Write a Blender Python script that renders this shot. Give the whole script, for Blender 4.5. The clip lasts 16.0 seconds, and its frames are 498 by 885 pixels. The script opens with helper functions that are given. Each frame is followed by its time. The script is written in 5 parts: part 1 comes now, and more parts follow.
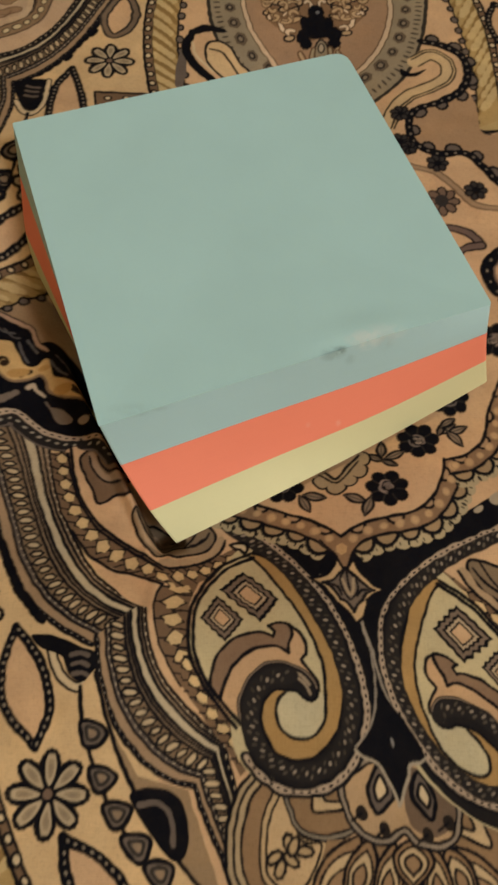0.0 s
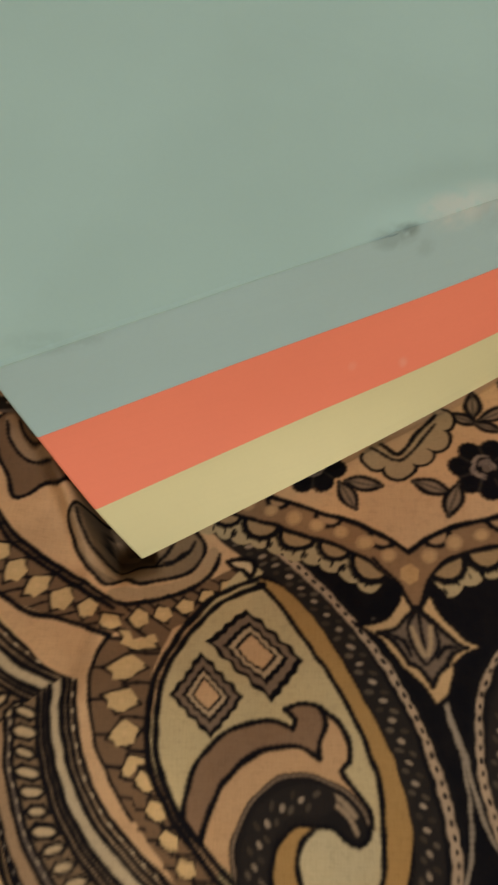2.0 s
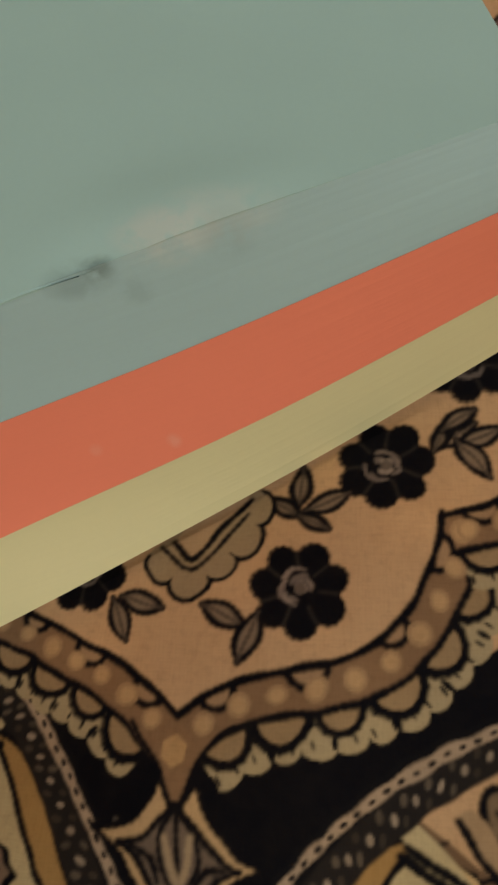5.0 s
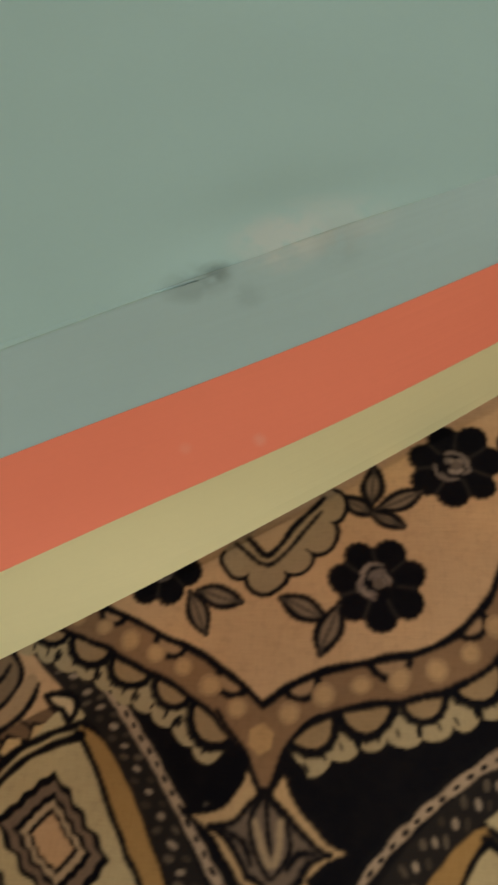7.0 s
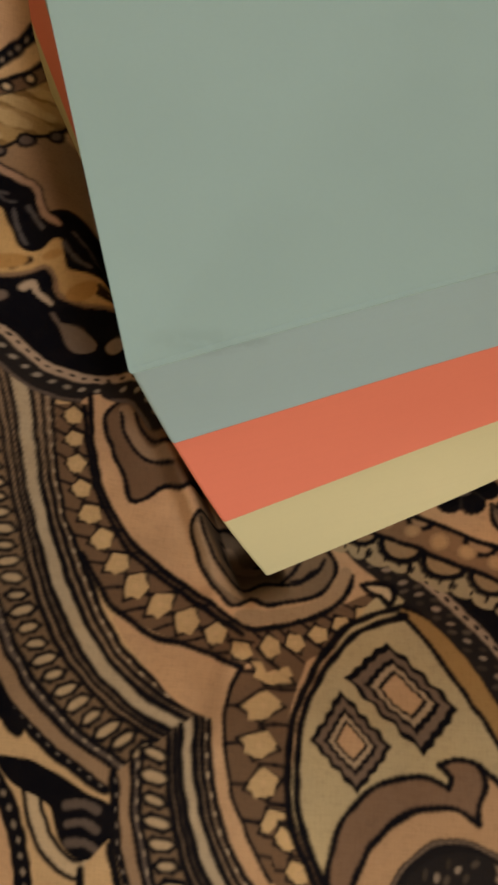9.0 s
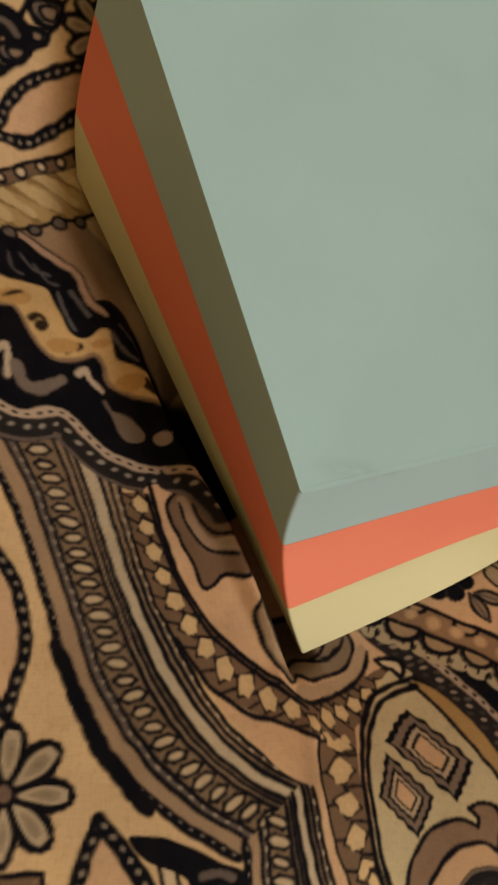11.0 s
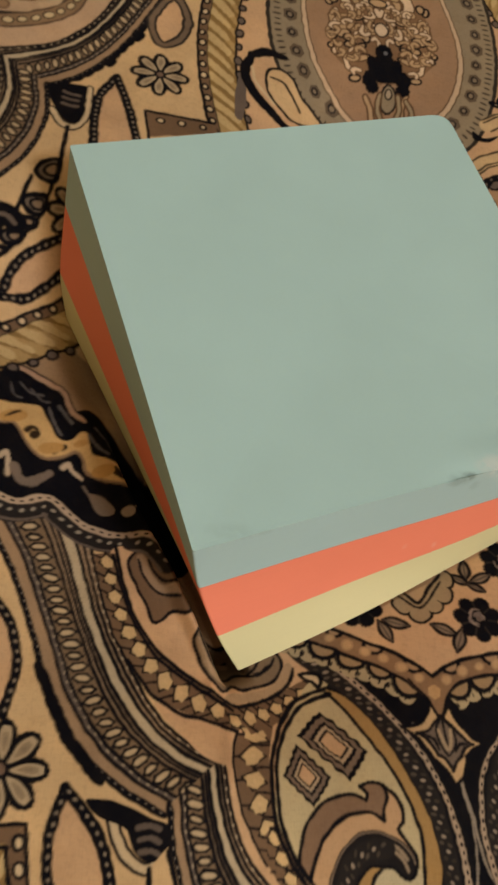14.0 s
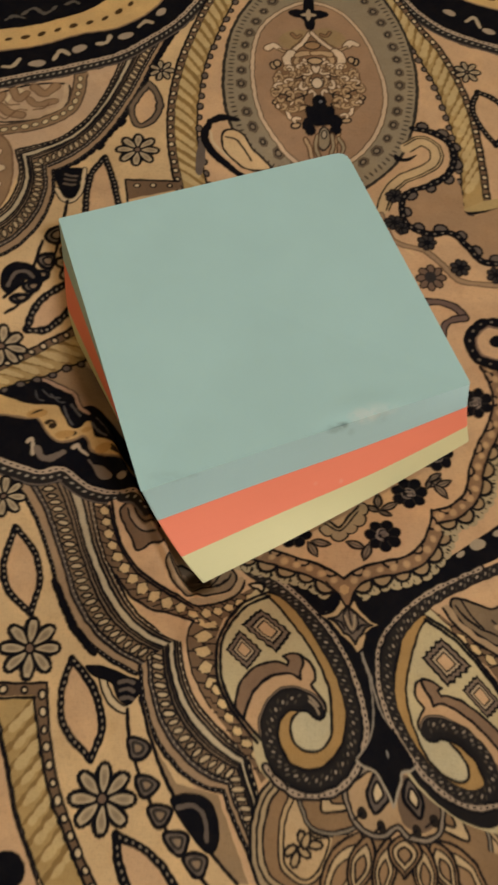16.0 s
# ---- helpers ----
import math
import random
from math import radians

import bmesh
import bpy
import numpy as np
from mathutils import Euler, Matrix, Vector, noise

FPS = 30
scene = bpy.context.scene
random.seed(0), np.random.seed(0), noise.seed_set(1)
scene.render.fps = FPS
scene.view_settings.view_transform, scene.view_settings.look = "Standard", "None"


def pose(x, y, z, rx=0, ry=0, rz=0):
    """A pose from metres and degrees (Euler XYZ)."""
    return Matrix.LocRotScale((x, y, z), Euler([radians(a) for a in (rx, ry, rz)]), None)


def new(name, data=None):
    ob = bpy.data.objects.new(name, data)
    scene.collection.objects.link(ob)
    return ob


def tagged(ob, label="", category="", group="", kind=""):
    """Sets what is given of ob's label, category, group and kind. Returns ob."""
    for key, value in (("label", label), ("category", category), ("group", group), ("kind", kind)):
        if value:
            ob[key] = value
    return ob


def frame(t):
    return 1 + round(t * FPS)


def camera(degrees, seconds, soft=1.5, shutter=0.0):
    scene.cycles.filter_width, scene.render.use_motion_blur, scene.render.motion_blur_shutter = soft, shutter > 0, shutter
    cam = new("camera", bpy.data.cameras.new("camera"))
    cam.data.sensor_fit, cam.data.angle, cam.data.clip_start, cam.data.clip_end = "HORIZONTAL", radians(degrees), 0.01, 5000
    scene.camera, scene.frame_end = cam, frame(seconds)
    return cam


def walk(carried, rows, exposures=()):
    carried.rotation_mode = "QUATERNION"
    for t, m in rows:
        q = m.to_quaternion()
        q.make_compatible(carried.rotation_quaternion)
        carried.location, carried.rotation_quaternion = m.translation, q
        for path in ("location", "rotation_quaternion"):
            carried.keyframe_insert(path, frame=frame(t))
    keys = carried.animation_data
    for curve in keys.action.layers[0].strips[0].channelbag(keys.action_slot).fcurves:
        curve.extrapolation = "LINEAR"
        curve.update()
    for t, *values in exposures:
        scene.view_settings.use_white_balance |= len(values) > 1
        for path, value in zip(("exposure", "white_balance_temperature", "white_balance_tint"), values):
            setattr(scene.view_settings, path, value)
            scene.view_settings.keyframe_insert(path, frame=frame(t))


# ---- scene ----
cam = camera(32.86, 16.0, soft=2.7, shutter=0.4)
PATH = [
    (0, -0.02239, -0.05122, 0.15763, 24.049, -1.954, 0.942),
    (0.5, -0.01720, -0.04253, 0.14549, 22.981, -0.886, 1.682),
    (1, -0.01597, -0.03527, 0.12917, 22.852, -0.518, 1.427),
    (1.5, -0.01450, -0.03055, 0.11397, 22.695, 0.669, 1.729),
    (2, -0.01527, -0.02356, 0.09738, 20.640, 1.492, 1.700),
    (2.5, -0.01402, -0.01984, 0.08172, 20.442, 1.726, 1.732),
    (3, -0.00950, -0.01662, 0.07302, 20.834, 2.410, 2.116),
    (3.5, -0.00025, -0.01236, 0.07203, 22.003, 3.089, 2.406),
    (4, 0.00866, -0.00580, 0.07234, 20.352, 4.464, 2.508),
    (6.5, 0.01563, 0.00232, 0.07058, 16.927, 7.084, 1.778),
    (7, 0.00573, -0.00110, 0.07498, 18.074, 5.107, 2.286),
    (7.5, -0.00589, -0.00677, 0.07816, 19.192, 2.535, 3.165),
    (8, -0.01705, -0.01146, 0.08472, 18.918, 1.951, 3.700),
    (8.5, -0.02287, -0.01168, 0.08814, 17.156, 2.664, 4.545),
    (9, -0.03124, -0.01455, 0.08937, 17.487, 1.124, 5.075),
    (11.5, -0.09179, -0.01199, 0.09832, 20.890, -26.037, 0.717),
    (12, -0.09713, -0.00820, 0.10003, 21.640, -27.886, 0.276),
    (12.5, -0.09679, -0.00673, 0.10087, 21.523, -28.542, 0.929),
    (13, -0.09400, -0.00860, 0.10714, 21.784, -28.462, 1.428),
    (13.5, -0.08002, -0.01386, 0.12434, 22.431, -21.419, 1.818),
    (14, -0.06405, -0.02124, 0.13924, 22.850, -12.999, 1.333),
    (14.5, -0.05362, -0.03008, 0.16065, 23.837, -7.935, 0.709),
    (15, -0.04469, -0.03803, 0.17021, 23.572, -5.490, 1.201),
    (15.5, -0.03661, -0.04394, 0.17789, 23.435, -3.047, 1.350),
    (16, -0.02768, -0.04926, 0.19041, 23.416, -1.966, 0.691),
]
walk(cam, [(t, pose(x, y, z, rx, ry, rz)) for t, x, y, z, rx, ry, rz in PATH],
     [(0.0, 0.18, 6300, 10), (1.0, 0.12, 6500, 11), (3.0, -0.15, 6600, 13), (6.5, -0.31, 6450, 9), (7.5, -0.24, 6450, 11), (9.0, -0.16, 6800, 18), (11.0, 0.1, 6700, 16), (13.0, 0.18, 6700, 15), (14.5, 0.18, 6550, 14), (16.0, 0.18, 6350, 11)])

# ---- light: one warm ceiling lamp in a closed room ----
world = bpy.data.worlds.new("world")
world.use_nodes = True
world.node_tree.nodes["Background"].inputs[0].default_value = (0.02, 0.018, 0.015, 1)
world.node_tree.nodes["Background"].inputs[1].default_value = 0.2
scene.world = world
LAMP = (0.68, -0.72, 1.40)
lamp_data = bpy.data.lights.new("ceiling_lamp_light", "POINT")
lamp_data.energy, lamp_data.color, lamp_data.shadow_soft_size = 46.5, (0.90, 0.955, 0.985), 0.16
lamp_light = new("ceiling_lamp_light", lamp_data)
lamp_light.location = LAMP


# ---- materials ----
def material(name, rough=0.6, spec=0.3):
    m = bpy.data.materials.new(name)
    m.use_nodes = True
    nt = m.node_tree
    b = nt.nodes["Principled BSDF"]
    b.inputs["Roughness"].default_value = rough
    b.inputs["Specular IOR Level"].default_value = spec
    return m, nt, b


def scaled_coords(nt, scale):
    co = nt.nodes.new("ShaderNodeTexCoord")
    mp = nt.nodes.new("ShaderNodeMapping")
    mp.inputs["Scale"].default_value = scale
    nt.links.new(co.outputs["Object"], mp.inputs["Vector"])
    return mp.outputs["Vector"]


def node(nt, kind, **values):
    """A texture in metres of the object's own space."""
    n = nt.nodes.new(kind)
    for k, v in values.items():
        n.inputs[k].default_value = v
    nt.links.new(scaled_coords(nt, (1, 1, 1)), n.inputs["Vector"])
    return n


def mix(nt, a, b, fac, mode="MIX"):
    n = nt.nodes.new("ShaderNodeMix")
    n.data_type, n.blend_type = "RGBA", mode
    for socket, value in ((n.inputs["Factor"], fac), (n.inputs["A"], a), (n.inputs["B"], b)):
        if hasattr(value, "is_linked"):
            nt.links.new(value, socket)
        else:
            socket.default_value = value
    return n.outputs["Result"]


def ramp(nt, value, lo, hi, a=0.0, b=1.0):
    n = nt.nodes.new("ShaderNodeMapRange")
    for k, v in (("From Min", lo), ("From Max", hi), ("To Min", a), ("To Max", b)):
        n.inputs[k].default_value = v
    nt.links.new(value, n.inputs["Value"])
    return n.outputs["Result"]


def bump(nt, b, height, distance, strength=1.0):
    n = nt.nodes.new("ShaderNodeBump")
    n.inputs["Strength"].default_value, n.inputs["Distance"].default_value = strength, distance
    nt.links.new(height, n.inputs["Height"])
    nt.links.new(n.outputs["Normal"], b.inputs["Normal"])


def paint_material(name, colour, scale=6.0):
    m, nt, b = material(name, 0.85, 0.2)
    n = node(nt, "ShaderNodeTexNoise", Scale=scale, Detail=6.0)
    dark = tuple(c * 0.86 for c in colour)
    nt.links.new(mix(nt, (*dark, 1), (*colour, 1), n.outputs["Fac"]), b.inputs["Base Color"])
    bump(nt, b, n.outputs["Fac"], 0.002, 0.3)
    return m


def paper_material(name, colour, edge=False, tint_spots=()):
    """Matte note paper: faint fibres, cloudy tint; the cut edges of a stack get fine sheet lines."""
    m, nt, b = material(name, 0.65 if edge else 0.75, 0.5 if edge else 0.25)
    cloud = node(nt, "ShaderNodeTexNoise", Scale=55.0, Detail=3.0)
    fibre = node(nt, "ShaderNodeTexNoise", Scale=1900.0, Detail=4.0, Roughness=0.7)
    tone = mix(nt, tuple(c * 0.975 for c in colour) + (1,), tuple(min(1, c * 1.02) for c in colour) + (1,), ramp(nt, cloud.outputs["Fac"], 0.3, 0.7))
    tone = mix(nt, tone, tuple(c * 0.9 for c in colour) + (1,), ramp(nt, fibre.outputs["Fac"], 0.45, 0.75, 0.0, 0.15))
    height = fibre.outputs["Fac"]
    if edge:
        sheets = node(nt, "ShaderNodeTexNoise", Scale=1.0, Detail=2.0)
        nt.links.new(scaled_coords(nt, (60, 60, 6500)), sheets.inputs["Vector"])
        tone = mix(nt, tone, tuple(c * 0.9 for c in colour) + (1,), ramp(nt, sheets.outputs["Fac"], 0.45, 0.75, 0.0, 0.12))
        height = sheets.outputs["Fac"]
    if tint_spots:
        # tinted spots: place, size, strength and colour
        for place, size, strength, mark in tint_spots:
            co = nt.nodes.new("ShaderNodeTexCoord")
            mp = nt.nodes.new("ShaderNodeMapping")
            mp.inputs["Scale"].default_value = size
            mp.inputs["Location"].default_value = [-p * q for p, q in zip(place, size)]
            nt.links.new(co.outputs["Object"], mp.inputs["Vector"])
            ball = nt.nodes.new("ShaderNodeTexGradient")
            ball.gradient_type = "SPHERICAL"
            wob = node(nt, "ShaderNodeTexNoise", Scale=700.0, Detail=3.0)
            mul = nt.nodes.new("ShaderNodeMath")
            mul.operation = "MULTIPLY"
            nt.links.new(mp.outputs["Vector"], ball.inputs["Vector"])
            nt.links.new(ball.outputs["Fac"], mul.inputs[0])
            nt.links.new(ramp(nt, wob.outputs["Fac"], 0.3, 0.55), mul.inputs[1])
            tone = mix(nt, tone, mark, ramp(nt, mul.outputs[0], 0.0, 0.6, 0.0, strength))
    nt.links.new(tone, b.inputs["Base Color"])
    bump(nt, b, height, 0.00002, 0.3)
    return m


BLUE, ORANGE, YELLOW = (0.452, 0.655, 0.643), (1.0, 0.275, 0.17), (0.76, 0.70, 0.40)
# pale spots put the lifted fold's highlight, and its scuffing, into the colour
DARK_SMUDGE, SCUFF_GLINT, NICK = (0.10, 0.14, 0.135, 1), (0.62, 0.68, 0.65, 1), (0.95, 0.47, 0.36, 1)
# dark spots tint the smudge, the front-left edge and beside the fold
RUBS_AND_GLINT = [((-0.0023, 0.0275, 0.0243), (620, 900, 700), 0.5, DARK_SMUDGE), ((-0.0036, 0.0268, 0.0232), (330, 500, 620), 0.27, DARK_SMUDGE), ((-0.0002, 0.0273, 0.0213), (700, 900, 520), 0.13, DARK_SMUDGE),
        ((-0.0365, 0.0162, 0.0196), (110, 500, 900), 0.14, DARK_SMUDGE), ((0.0022, 0.0296, 0.0250), (230, 420, 300), 0.7, SCUFF_GLINT), ((0.0058, 0.0310, 0.0250), (200, 420, 300), 0.4, SCUFF_GLINT), ((0.0062, 0.0300, 0.0237), (420, 600, 330), 0.12, DARK_SMUDGE)]
NICKS = [((-0.0005, 0.0217, 0.0053), (1300, 1300, 800), 0.36, NICK), ((-0.0067, 0.0204, 0.0068), (1500, 1300, 1000), 0.22, NICK)]
blue_paper = paper_material("blue_paper", BLUE, False, RUBS_AND_GLINT)
blue_edge = paper_material("blue_paper_edge", (0.425, 0.60, 0.62), True, RUBS_AND_GLINT)
orange_edge = paper_material("orange_paper_edge", ORANGE, True, NICKS)
yellow_edge = paper_material("yellow_paper_edge", YELLOW, True)
wall_paint = paint_material("wall_paint", (0.58, 0.465, 0.26))
ceiling_paint = paint_material("ceiling_paint", (0.66, 0.58, 0.45))
floor_wood = paint_material("floor_wood", (0.22, 0.13, 0.07), 18.0)
ticking = paint_material("mattress_ticking", (0.6, 0.55, 0.47), 60.0)


def printed_cloth():
    """Cotton satin with the print held in the colour attribute, and a fine plain weave."""
    m, nt, b = material("printed_cotton", 0.75, 0.05)
    at = nt.nodes.new("ShaderNodeAttribute")
    at.attribute_name = "print"
    worn = node(nt, "ShaderNodeTexNoise", Scale=260.0, Detail=5.0, Roughness=0.65)
    blot = node(nt, "ShaderNodeTexNoise", Scale=1300.0, Detail=3.0)
    tone = mix(nt, at.outputs["Color"], (0.30, 0.20, 0.115, 1), ramp(nt, worn.outputs["Fac"], 0.45, 0.8, 0.0, 0.02))
    wash = node(nt, "ShaderNodeTexNoise", Scale=170.0, Detail=4.0, Roughness=0.6)
    tone = mix(nt, tone, (0.78, 0.71, 0.62, 1), ramp(nt, wash.outputs["Fac"], 0.45, 0.72, 0.0, 0.35), "MULTIPLY")
    glow = node(nt, "ShaderNodeTexNoise", Scale=95.0, Detail=2.0)
    tone = mix(nt, tone, (1.16, 1.14, 1.10, 1), ramp(nt, glow.outputs["Fac"], 0.45, 0.7), "MULTIPLY")
    tone = mix(nt, tone, (0.02, 0.014, 0.010, 1), ramp(nt, blot.outputs["Fac"], 0.5, 0.8, 0.0, 0.12))
    warp = node(nt, "ShaderNodeTexNoise", Scale=1.0, Detail=2.0)
    weft = node(nt, "ShaderNodeTexNoise", Scale=1.0, Detail=2.0)
    nt.links.new(scaled_coords(nt, (5200, 520, 520)), warp.inputs["Vector"])
    nt.links.new(scaled_coords(nt, (520, 5200, 520)), weft.inputs["Vector"])
    weave = nt.nodes.new("ShaderNodeMath")
    weave.operation = "ADD"
    nt.links.new(warp.outputs["Fac"], weave.inputs[0])
    nt.links.new(weft.outputs["Fac"], weave.inputs[1])
    tone = mix(nt, tone, (0.84, 0.82, 0.80, 1), ramp(nt, weave.outputs[0], 0.85, 1.3, 0.0, 0.4), "MULTIPLY")
    nt.links.new(tone, b.inputs["Base Color"])
    bump(nt, b, weave.outputs[0], 0.00006, 0.5)
    return m


# ---- unseen room closed round the bed; its warm paint tints the bounce light ----
def box(name, lo, hi, mat, parent=None, bevel=0.0):
    bm = bmesh.new()
    bmesh.ops.create_cube(bm, size=1)
    for v in bm.verts:
        v.co = [lo[k] + (v.co[k] + 0.5) * (hi[k] - lo[k]) for k in range(3)]
    if bevel:
        bmesh.ops.bevel(bm, geom=bm.edges[:], offset=bevel, segments=4, affect="EDGES")
    return part(name, bm, mat, parent)


def part(name, bm, mat, parent=None, label="", smooth=False):
    me = bpy.data.meshes.new(name)
    bmesh.ops.recalc_face_normals(bm, faces=bm.faces[:])
    bm.to_mesh(me)
    bm.free()
    me.materials.append(mat)
    if smooth:
        me.polygons.foreach_set("use_smooth", [True] * len(me.polygons))
    ob = new(name, me)
    ob.parent = parent
    return tagged(ob, label)


FLOOR, TOP, X0, X1, Y0, Y1 = -0.52, 1.90, -1.5, 1.7, -1.6, 1.5
tagged(box("floor", (X0, Y0, FLOOR - 0.1), (X1, Y1, FLOOR), floor_wood), "unseen dark wooden floor of the room", "floor", kind="structure")
tagged(box("ceiling", (X0 - 0.1, Y0 - 0.1, TOP), (X1 + 0.1, Y1 + 0.1, TOP + 0.1), ceiling_paint), "unseen plain off-white ceiling", "ceiling", kind="structure")
for name, lo, hi in (
    ("wall_north", (X0 - 0.1, Y1, FLOOR - 0.1), (X1 + 0.1, Y1 + 0.1, TOP)),
    ("wall_south", (X0 - 0.1, Y0 - 0.1, FLOOR - 0.1), (X1 + 0.1, Y0, TOP)),
    ("wall_west", (X0 - 0.1, Y0, FLOOR - 0.1), (X0, Y1, TOP)),
    ("wall_east", (X1, Y0, FLOOR - 0.1), (X1 + 0.1, Y1, TOP)),
):
    tagged(box(name, lo, hi, wall_paint), "unseen plain warm beige painted wall", "wall", kind="structure")

# ---- the bed with its printed cover ----
# swells and dents of the soft ground, in millimetres: centre and height
SWELL = [(-17, 6, -2.0), (0, 16, -1.4), (16, 22, 0.8), (-45, -5, 3.2), (-24, -4, -3.9), (-34, 0, -8.5), (-55, 30, -6.8), (-65, 60, -11.0), (-30, 35, -6.0), (0, 30, -7.7), (30, 30, -2.8), (-40, 70, -11.8), (-5, 75, -5.8), (-66, 95, 4.1), (-40, 112, 1.2), (-10, 115, -8.8), (-38, -17, 6.5), (-18, -13, 1.8), (0, -17, 1.7), (10, 8, 2.5), (-62, -3, -1.1), (20, 55, -3.0)]


CREASES = [((-38.1, -4.1), (-34.9, -9.4), 0.8), ((-34.9, -9.4), (-35.8, -18.2), 0.6)]


def lie(x, y):
    """Height of the cover at a place, all in millimetres."""
    h = 0.0
    for a, b, c in SWELL:
        h = h + c * np.exp(-((x - a) ** 2 + (y - b) ** 2) / 338.0)
    # a pinched crease that runs from the corner of the notes, and slight waves of the cotton
    for (ax, ay), (bx, by), lift in CREASES:
        f = np.clip(((x - ax) * (bx - ax) + (y - ay) * (by - ay)) / ((bx - ax) ** 2 + (by - ay) ** 2), 0, 1)
        h = h + lift * np.exp(-((x - ax - f * (bx - ax)) ** 2 + (y - ay - f * (by - ay)) ** 2) / 2.2)
    # the cotton bulges up along the side of the notes that has sunk in
    f = np.clip(((x + 38.9) * -36.5 + (y + 0.3) * 66.8) / 5795.0, 0, 1)
    h = h + 2.6 * np.sqrt(np.sin(math.pi * f)) * np.clip((f - 0.4) / 0.3, 0, 1) * np.exp(-((x + 38.9 + f * 36.5) ** 2 + (y + 0.3 - f * 66.8) ** 2) / 9.0)
    h = h + 0.22 * np.sin(x * 0.21 + 1.3 * np.sin(y * 0.07)) * np.sin(y * 0.16 + 0.8 * np.sin(x * 0.09))
    # a tuck beside the notes: the cotton rises to a soft edge and drops into a narrow gap along their side
    along, away = (-(x + 32.5) * 0.4795 + (y + 0.1) * 0.8775) / 76.1, -(x + 32.5) * 0.8775 - (y + 0.1) * 0.4795
    brim = 3.9 + 4.0 * np.clip(0.15 - along, 0, 0.25)
    run = np.clip((along + 0.045) / 0.13, 0, 1) * np.clip((0.72 - along) / 0.25, 0, 1)
    run = run * run * (3 - 2 * run)
    h = h + (1.1 + 2.2 * np.clip((0.45 - along) / 0.2, 0, 1)) * run * np.exp(-((away - brim - 0.5) / 1.5) ** 2)
    fall = np.clip((brim - away) / 1.6, 0, 1) * np.clip((away + 2.5) / 1.5, 0, 1)
    h = h + run * fall * fall * (3 - 2 * fall) * (np.minimum(h, -20.0) - h)
    # under the block of notes the cover follows its underside
    dx, dy = (x + 32.3) * 0.876 + (y + 0.1) * 0.482, -(x + 32.3) * 0.482 + (y + 0.1) * 0.876
    under = -8.4 + 0.077 * dx - 0.022 * dy
    inside = np.clip((dx + 2.4) / 1.4, 0, 1) * np.clip((76.5 - dx) / 1.5, 0, 1) * np.clip((dy + 1.5) / 1.5, 0, 1) * np.clip((77.0 - dy) / 1.5, 0, 1)
    return h + inside * (np.minimum(h, under) - h)


def steps(lo, hi, near_lo, near_hi, fine, mid, rim, coarse):
    """Grid lines that lie closest where the camera comes near."""
    out = [lo - rim]
    while out[-1] < hi + rim:
        x = out[-1]
        out.append(x + (fine if near_lo <= x < near_hi else mid if lo <= x < hi else coarse))
    return np.array(out)


GX = steps(-115, 68, -58, 34, 0.17, 0.27, 420, 12.0)
GY = steps(-76, 196, -32, 28, 0.17, 0.27, 420, 12.0)
# ---- the print of the bedspread, drawn in millimetres on the weave ----
CREAM, PINK, TAUPE, BROWN = (0.61, 0.42, 0.22), (0.56, 0.36, 0.20), (0.25, 0.175, 0.11), (0.17, 0.105, 0.06)
OLIVE, OCHRE, PALE, INK, GREY = (0.50, 0.405, 0.23), (0.37, 0.225, 0.085), (0.60, 0.46, 0.28), (0.0042, 0.0042, 0.0066), (0.13, 0.10, 0.08)
CANVAS = np.ones((len(GY), len(GX), 3)) * np.array(CREAM)
PATCH = np.zeros((len(GY), len(GX)), dtype=np.int16)
PATCHES = ["plain"]


class Pen:
    """Holds the mirror that is laid over what is drawn: a point, the axis and the way across it."""
    mirror = None
    patch = 0


def put(pts):
    p = np.array(pts, dtype=float).reshape(-1, 2)
    if Pen.mirror is None:
        return p
    o, a, u = (np.array(v, dtype=float) for v in Pen.mirror)
    st = np.linalg.solve(np.stack([a, u], -1), (p - o).T)
    return o + np.outer(st[0], a) - np.outer(st[1], u)


def bend(pts, closed=False, step=0.6):
    """A smooth curve through a few points."""
    p = np.array(pts, dtype=float).reshape(-1, 2)
    if len(p) == 2 and not closed:
        n = max(2, int(np.hypot(*(p[1] - p[0])) / step))
        return p[0] + np.linspace(0, 1, n + 1)[:, None] * (p[1] - p[0])
    q = np.vstack([p[-1], p, p[:2]]) if closed else np.vstack([2 * p[0] - p[1], p, 2 * p[-1] - p[-2]])
    out = []
    for k in range(1, len(q) - 2):
        a, b, c, d = q[k - 1 : k + 3]
        n = max(2, int(np.hypot(*(c - b)) / step))
        f = (np.arange(n) / n)[:, None]
        out.append(0.5 * (2 * b + (c - a) * f + (2 * a - 5 * b + 4 * c - d) * f**2 + (3 * b - a - 3 * c + d) * f**3))
    return np.vstack(out + ([] if closed else [p[-1:]]))


def even(curve, n):
    s = np.r_[0, np.cumsum(np.hypot(*np.diff(curve, axis=0).T))]
    t = np.linspace(0, s[-1], n)
    return np.stack([np.interp(t, s, curve[:, 0]), np.interp(t, s, curve[:, 1])], -1)


def span(curve):
    return float(np.hypot(*np.diff(curve, axis=0).T).sum())


def aside(curve, d):
    """The curve moved d to its left."""
    t = np.gradient(curve, axis=0)
    t /= np.maximum(np.hypot(t[:, 0], t[:, 1]), 1e-9)[:, None]
    return curve + d * np.stack([-t[:, 1], t[:, 0]], -1)


def amid(a, b, f):
    n = max(int(span(a) / 0.6), 8)
    return even(a, n) * (1 - f) + even(b, n) * f


def motif(name):
    """A new printed motif, which becomes a part of the bedspread."""
    PATCHES.append(name)
    return len(PATCHES) - 1


